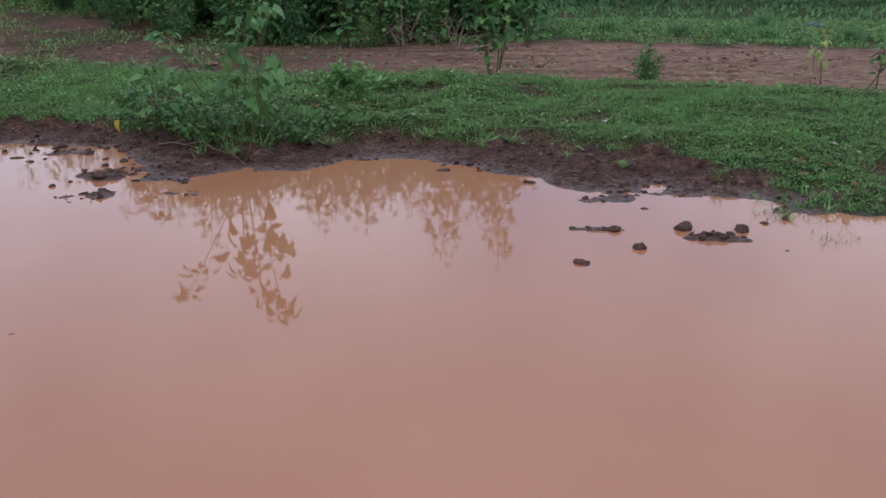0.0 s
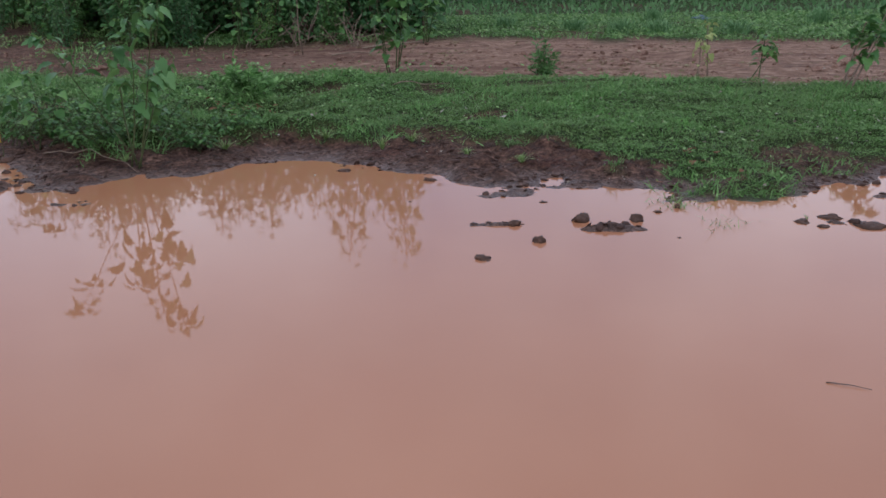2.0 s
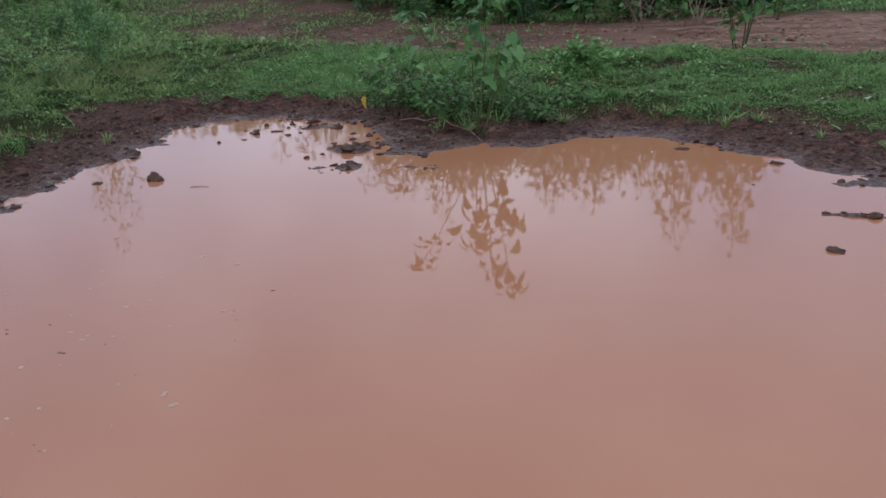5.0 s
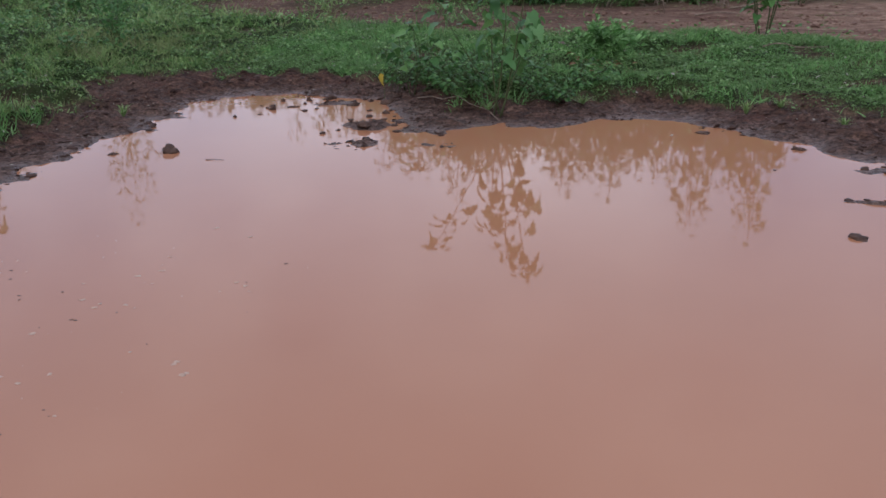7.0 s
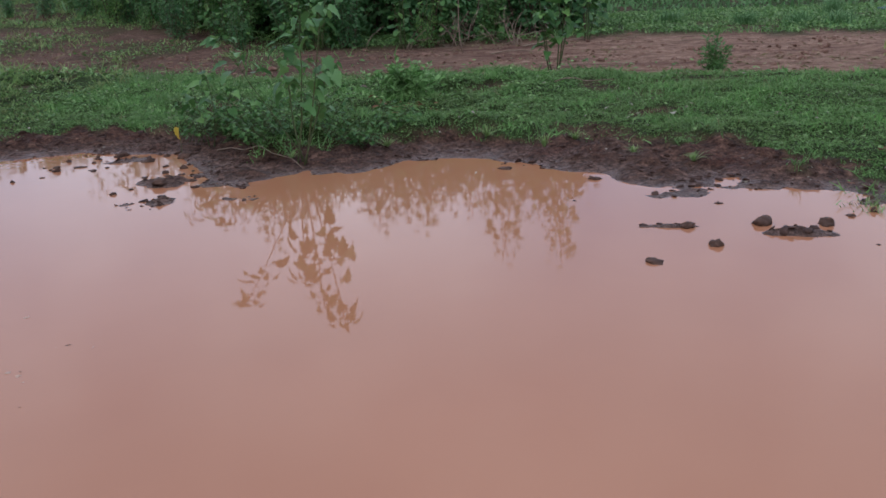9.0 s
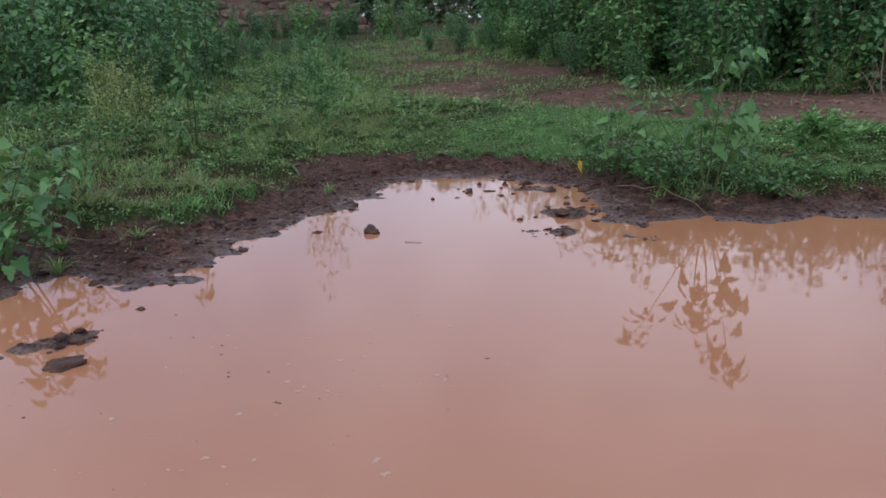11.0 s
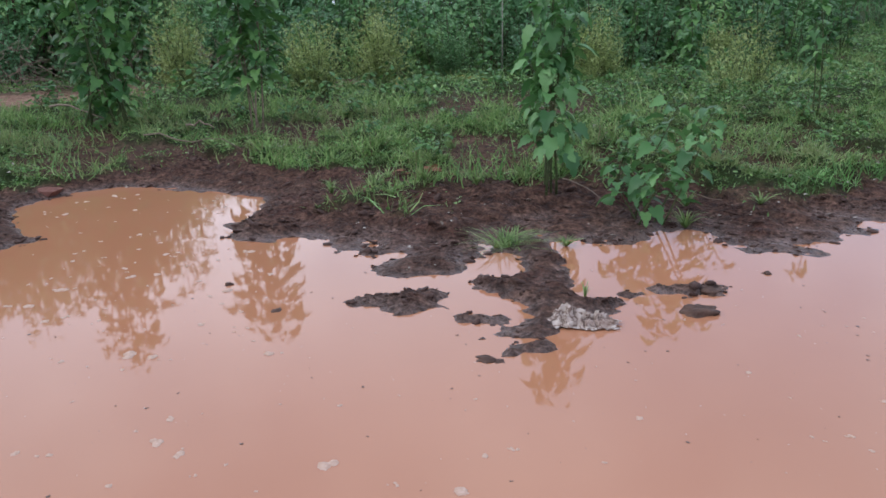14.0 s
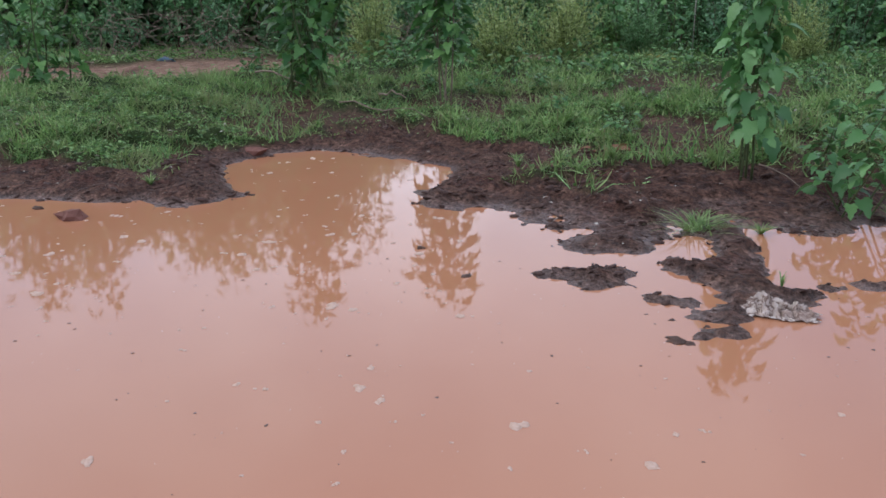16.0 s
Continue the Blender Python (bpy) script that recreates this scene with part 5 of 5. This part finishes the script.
FLECKS = [(-1.78, 0.88, 0.036), (-2.01, 0.59, 0.034), (-1.93, 1.07, 0.022), (-1.92, 0.99, 0.020), (-2.18, 0.23, 0.024), (-2.28, 0.18, 0.032), (-2.08, 0.07, 0.022), (-2.42, 0.21, 0.018), (-2.34, -0.18, 0.022),
          (-2.30, -0.09, 0.018), (-2.37, 0.12, 0.014), (-1.93, -0.48, 0.032), (-1.77, 0.12, 0.014), (-1.92, 0.14, 0.016), (-2.09, 0.35, 0.011), (-2.34, 0.69, 0.014), (-1.98, 1.47, 0.018), (-1.86, 0.74, 0.014),
          (-2.25, 1.08, 0.013), (-2.25, -0.36, 0.014), (-2.62, -0.39, 0.014), (-1.80, 0.54, 0.012), (-2.35, 2.30, 0.020), (-2.15, 1.95, 0.018)]
FLECKS += [(-1.88, 2.67, 0.016), (-1.83, 2.75, 0.020), (-1.42, 2.69, 0.012), (-1.46, 2.72, 0.020), (-1.73, 2.45, 0.014), (-1.81, 2.40, 0.015), (-1.23, 2.14, 0.018), (-1.62, 1.93, 0.015), (-1.84, 2.18, 0.016), (-1.91, 2.87, 0.011), (-1.76, 3.17, 0.018), (-1.51, 2.74, 0.016), (-1.82, 2.43, 0.014), (-1.90, 2.44, 0.018), (-1.96, 3.22, 0.014), (-1.30, 2.18, 0.015), (-1.58, 2.00, 0.012), (-1.70, 1.93, 0.015), (-1.73, 1.84, 0.013)]
for k, (px, py, r) in enumerate(FLECKS):
    fleck(px, py, r * 0.95, 700 + k)
f_rng = np.random.default_rng(8)
specks, grit = [], []
for k in range(420):
    px, py = f_rng.uniform(-3.6, -1.3), f_rng.uniform(-1.0, 3.0)
    if quick_distance(np.array([px]), np.array([py]))[0] < -0.25 and height_at(px, py) < -0.02:
        v, f = fleck_parts(f_rng, f_rng.uniform(0.003, 0.010))
        (specks if k % 5 < 3 else grit).append((v + (px, py, 0.0005), f))
tagged(part("scum_speck", raw_mesh("scum_speck", *joined(specks)), M_FOAM), "tiny pale specks of scum floating on the puddle", "scum", kind="stuff")
tagged(part("floating_grit", raw_mesh("floating_grit", *joined(grit)), M_WETWOOD), "tiny dark bits of debris floating on the puddle", "debris", kind="stuff")
for k in range(290):
    px, py = f_rng.uniform(-6.1, -2.7), f_rng.uniform(-2.2, 0.65)
    if quick_distance(np.array([px]), np.array([py]))[0] < -0.12:
        fleck(px, py, min(0.008 + f_rng.exponential(0.010), 0.04), 950 + k)


def twig(points, r, label, name="dry_twig", material=None):
    n = len(points)
    return tagged(part(name, clean_tubes(name, [tube(points, np.linspace(r, r * 0.4, n), 5)]), material or M_TWIG), label, "twig")


def lying(x0, y0, x1, y1, r, label, lift=0.01, n=7, seed=0):
    rng = np.random.default_rng(seed + 40)
    u = np.linspace(0, 1, n)
    x, y = x0 + (x1 - x0) * u + rng.normal(0, 0.014 * math.hypot(x1 - x0, y1 - y0), n), y0 + (y1 - y0) * u + rng.normal(0, 0.014 * math.hypot(x1 - x0, y1 - y0), n)
    z = np.maximum(ground_height(x, y), 0.0) + lift + 0.025 * math.hypot(x1 - x0, y1 - y0) * np.sin(u * 3.1)
    return twig(np.stack([x, y, z], axis=1), r, label, material=M_WETWOOD if "floating" in label else None)


lying(-2.42, 6.22, -1.58, 5.62, 0.0045, "dry fallen stem lying on the mud", 0.015, seed=1)
lying(-4.42, 2.95, -4.16, 3.22, 0.0045, "dry fallen stem lying on the mud", 0.012, seed=2)
lying(-4.85, 2.55, -4.35, 2.62, 0.005, "dry fallen stem under the tall weed", 0.015, seed=3)
lying(1.39, 2.77, 1.50, 2.72, 0.0022, "dark twig floating on the puddle", 0.002, seed=4)
lying(-2.79, 4.21, -2.69, 4.24, 0.0022, "dark twig floating on the puddle", 0.002, seed=5)
lying(-7.6, 0.0, -6.9, 0.75, 0.007, "pale dry stalk lying in the grass", 0.04, seed=6)
lying(-7.7, 0.35, -7.2, 0.55, 0.010, "pale dry stalk lying in the grass", 0.14, seed=7)
lying(-9.2, -0.9, -8.3, -0.35, 0.012, "pale dry stalk leaning in the grass", 0.12, seed=8)
lying(-0.95, 12.9, -0.1, 13.6, 0.016, "dry branch lying on the track", 0.05, seed=9)
lying(-1.3, 12.2, -0.8, 12.4, 0.012, "dry branch lying on the track", 0.02, seed=10)
lying(-0.2, 8.2, 0.3, 8.3, 0.006, "dry stalk lying in the grass", 0.04, seed=11)


p_rng = np.random.default_rng(66)
for k in range(16):
    px, py = p_rng.uniform(-3.6, -0.4), p_rng.uniform(13.3, 14.1)
    z = height_at(px, py)
    a, h = p_rng.uniform(0, 6.3), p_rng.uniform(0.15, 0.6)
    twig(arc((px, py, z - 0.02), (px + 0.3 * math.cos(a), py + 0.2 * math.sin(a), z + h), 0.25, p_rng), 0.009, "pale bare stem at the thicket's foot", "dry_sapling")


def brush_pile(x, y, w, h, seed, count=110):
    rng = np.random.default_rng(seed)
    root = thing("brush_pile", x, y, height_at(x, y) - 0.02, "tangle of dry brown branches", "branches")
    lines = []
    for _ in range(count):
        p = np.array([rng.normal(0, w), rng.normal(0, w * 0.6), h * rng.random() ** 1.6])
        q = p + (rng.normal(0, 0.22), rng.normal(0, 0.22), rng.normal(0.05, 0.18))
        q[2] = max(q[2], 0.02)
        lines.append(tube(arc(p, q, 0.25, rng, 5), np.linspace(0.006, 0.002, 5), 4))
    tagged(part("branch", clean_tubes("branch", lines), M_TWIG, root), kind="stuff")


brush_pile(-13.9, -3.6, 0.9, 0.70, 1, 150)
brush_pile(-14.0, -2.0, 0.8, 0.70, 2, 140)
brush_pile(-14.0, -0.6, 0.7, 0.55, 7, 100)
brush_pile(-13.5, 0.9, 0.5, 0.55, 3, 90)
brush_pile(-1.9, 14.0, 0.5, 0.35, 4, 60)
brush_pile(-20.0, 27.0, 1.8, 1.2, 5, 420)
brush_pile(-17.0, 28.0, 1.6, 1.0, 6, 300)


def scatter_litter(name, label, x, y, spread_r, count, size, material, seed, category="leaves"):
    rng = np.random.default_rng(seed)
    for k in range(count):
        px, py = x + rng.normal(0, spread_r), y + rng.normal(0, spread_r)
        me = raw_mesh(name, OVAL_V * (1, 1, 2.2) + (0, -0.5, 0), OVAL_F)
        m = pose(px, py, max(0, height_at(px, py)) + rng.uniform(0.02, 0.05), rng.uniform(-25, 25), rng.uniform(-25, 25), rng.uniform(0, 360)) @ Matrix.Scale(size * rng.uniform(0.6, 1.3), 4)
        tagged(part(name, me, material, m=m), label, category, name + " litter")


scatter_litter("dead_leaf", "curled brown dead leaf lying in the grass", -1.38, 7.35, 0.15, 36, 0.060, M_DEAD, 1)
scatter_litter("dead_leaf", "curled brown dead leaf lying in the grass", -5.30, 1.80, 0.10, 8, 0.10, M_DEAD, 2)
scatter_litter("dead_leaf", "curled brown dead leaf lying in the grass", 1.75, 5.55, 0.10, 8, 0.07, M_DEAD, 3)
scatter_litter("yellow_leaf", "fallen bright yellow leaf before the thicket", -11.5, 4.25, 0.12, 12, 0.10, M_YELLOW, 4)
scatter_litter("yellow_leaf", "fallen bright yellow leaf before the thicket", -11.9, 3.2, 0.10, 7, 0.10, M_YELLOW, 5)
scatter_litter("paper_scrap", "small pale scrap in the grass", -6.80, 1.0, 0.03, 2, 0.08, M_LITTER, 6, "litter")
scatter_litter("mud_leaf", "pale leaf scrap pressed into the mud", -4.3, 1.6, 0.35, 9, 0.022, M_LITTER, 7, "litter")
scatter_litter("mud_leaf", "pale leaf scrap pressed into the mud", -0.6, 6.2, 0.45, 8, 0.022, M_LITTER, 8, "litter")
scatter_litter("mud_leaf", "pale leaf scrap pressed into the mud", -3.75, 3.6, 0.35, 8, 0.022, M_LITTER, 9, "litter")
leaf_me = raw_mesh("hanging_leaf", HEART_V, HEART_F)
root = thing("yellow_leaved_sprig", -2.68, 6.14, height_at(-2.68, 6.14), "thin sprig bearing one yellow leaf at the mud edge", "plant")
part("stem", clean_tubes("stem", [tube(arc((0, 0, -0.01), (0.0, 0.02, 0.22), 0.03, np.random.default_rng(1)), np.linspace(0.003, 0.0015, 7), 5)]), M_STEM, root)
part("leaf", leaf_me, M_YELLOW, root, "yellow leaf", pose(0, 0.0, 0.21, -80, 0, 150) @ Matrix.Scale(0.085, 4))
tagged(part("blue_rag", lump_mesh("blue_rag", 0.22, 0.14, 0.10, 5, 3, 0.6), M_BLUE, m=pose(5.95, 20.6, height_at(5.95, 20.6), 0, 0, 30)), "crumpled blue plastic rag in the far grass", "rag")
tagged(part("blue_rag", lump_mesh("blue_rag", 0.14, 0.07, 0.05, 6, 3, 0.6), M_BLUE, m=pose(-13.4, -2.75, height_at(-13.4, -2.75), 0, 0, 70)), "crumpled blue plastic rag on red earth", "rag")
pole = part("thin_pole", clean_tubes("thin_pole", [tube([(0, 0, -0.1), (0.01, 0, 0.8), (0.0, 0.01, 1.7)], (0.009, 0.008, 0.007), 8)]), M_LITTER, m=pose(-13.7, 5.5, height_at(-13.7, 5.5)))
tagged(pole, "thin pale upright pole before the thicket", "pole")


# ---------------------------------------------------------------- rubble wall beyond the gap
def rubble_wall(x, y, turn, length, rows):
    root = thing("rubble_wall", x, y, height_at(x, y) - 0.1, "distant rough wall of reddish rubble stones", "wall", kind="structure", turn=turn)
    rng = np.random.default_rng(3)
    shapes = [lump_mesh("stone", 0.5, 0.5, 0.5, 30 + k, 1, 0.3, 1.0) for k in range(6)]
    for me in shapes:
        me.materials.append(M_RUBBLE)
    core = bmesh.new()
    bmesh.ops.create_cube(core, size=1.0, matrix=Matrix.Translation((0, 0.05, rows * 0.14)) @ Matrix.Diagonal((length * 0.97, 0.3, rows * 0.28, 1)))
    bmesh.ops.bevel(core, geom=core.edges[:], offset=0.08, segments=2, affect="EDGES")
    core_me = bpy.data.meshes.new("core")
    core.to_mesh(core_me)
    core.free()
    part("core", core_me, M_RUBBLE, root)
    for row in range(rows):
        at = -length / 2 + rng.uniform(0, 0.2)
        while at < length / 2:
            w = rng.uniform(0.22, 0.62)
            h = rng.uniform(0.28, 0.46)
            m = Matrix.LocRotScale(Vector((at + w / 2, rng.normal(0, 0.08), row * 0.3 + 0.15 + rng.normal(0, 0.05))), Euler((rng.normal(0, 0.15), rng.normal(0, 0.1), rng.normal(0, 0.1))), Vector((w * 1.15, 0.55, h * rng.uniform(0.95, 1.2))))
            part("stone", shapes[rng.integers(6)], None, root, m=m)
            at += w


rubble_wall(-25.2, 25.0, 45, 6.0, 8)
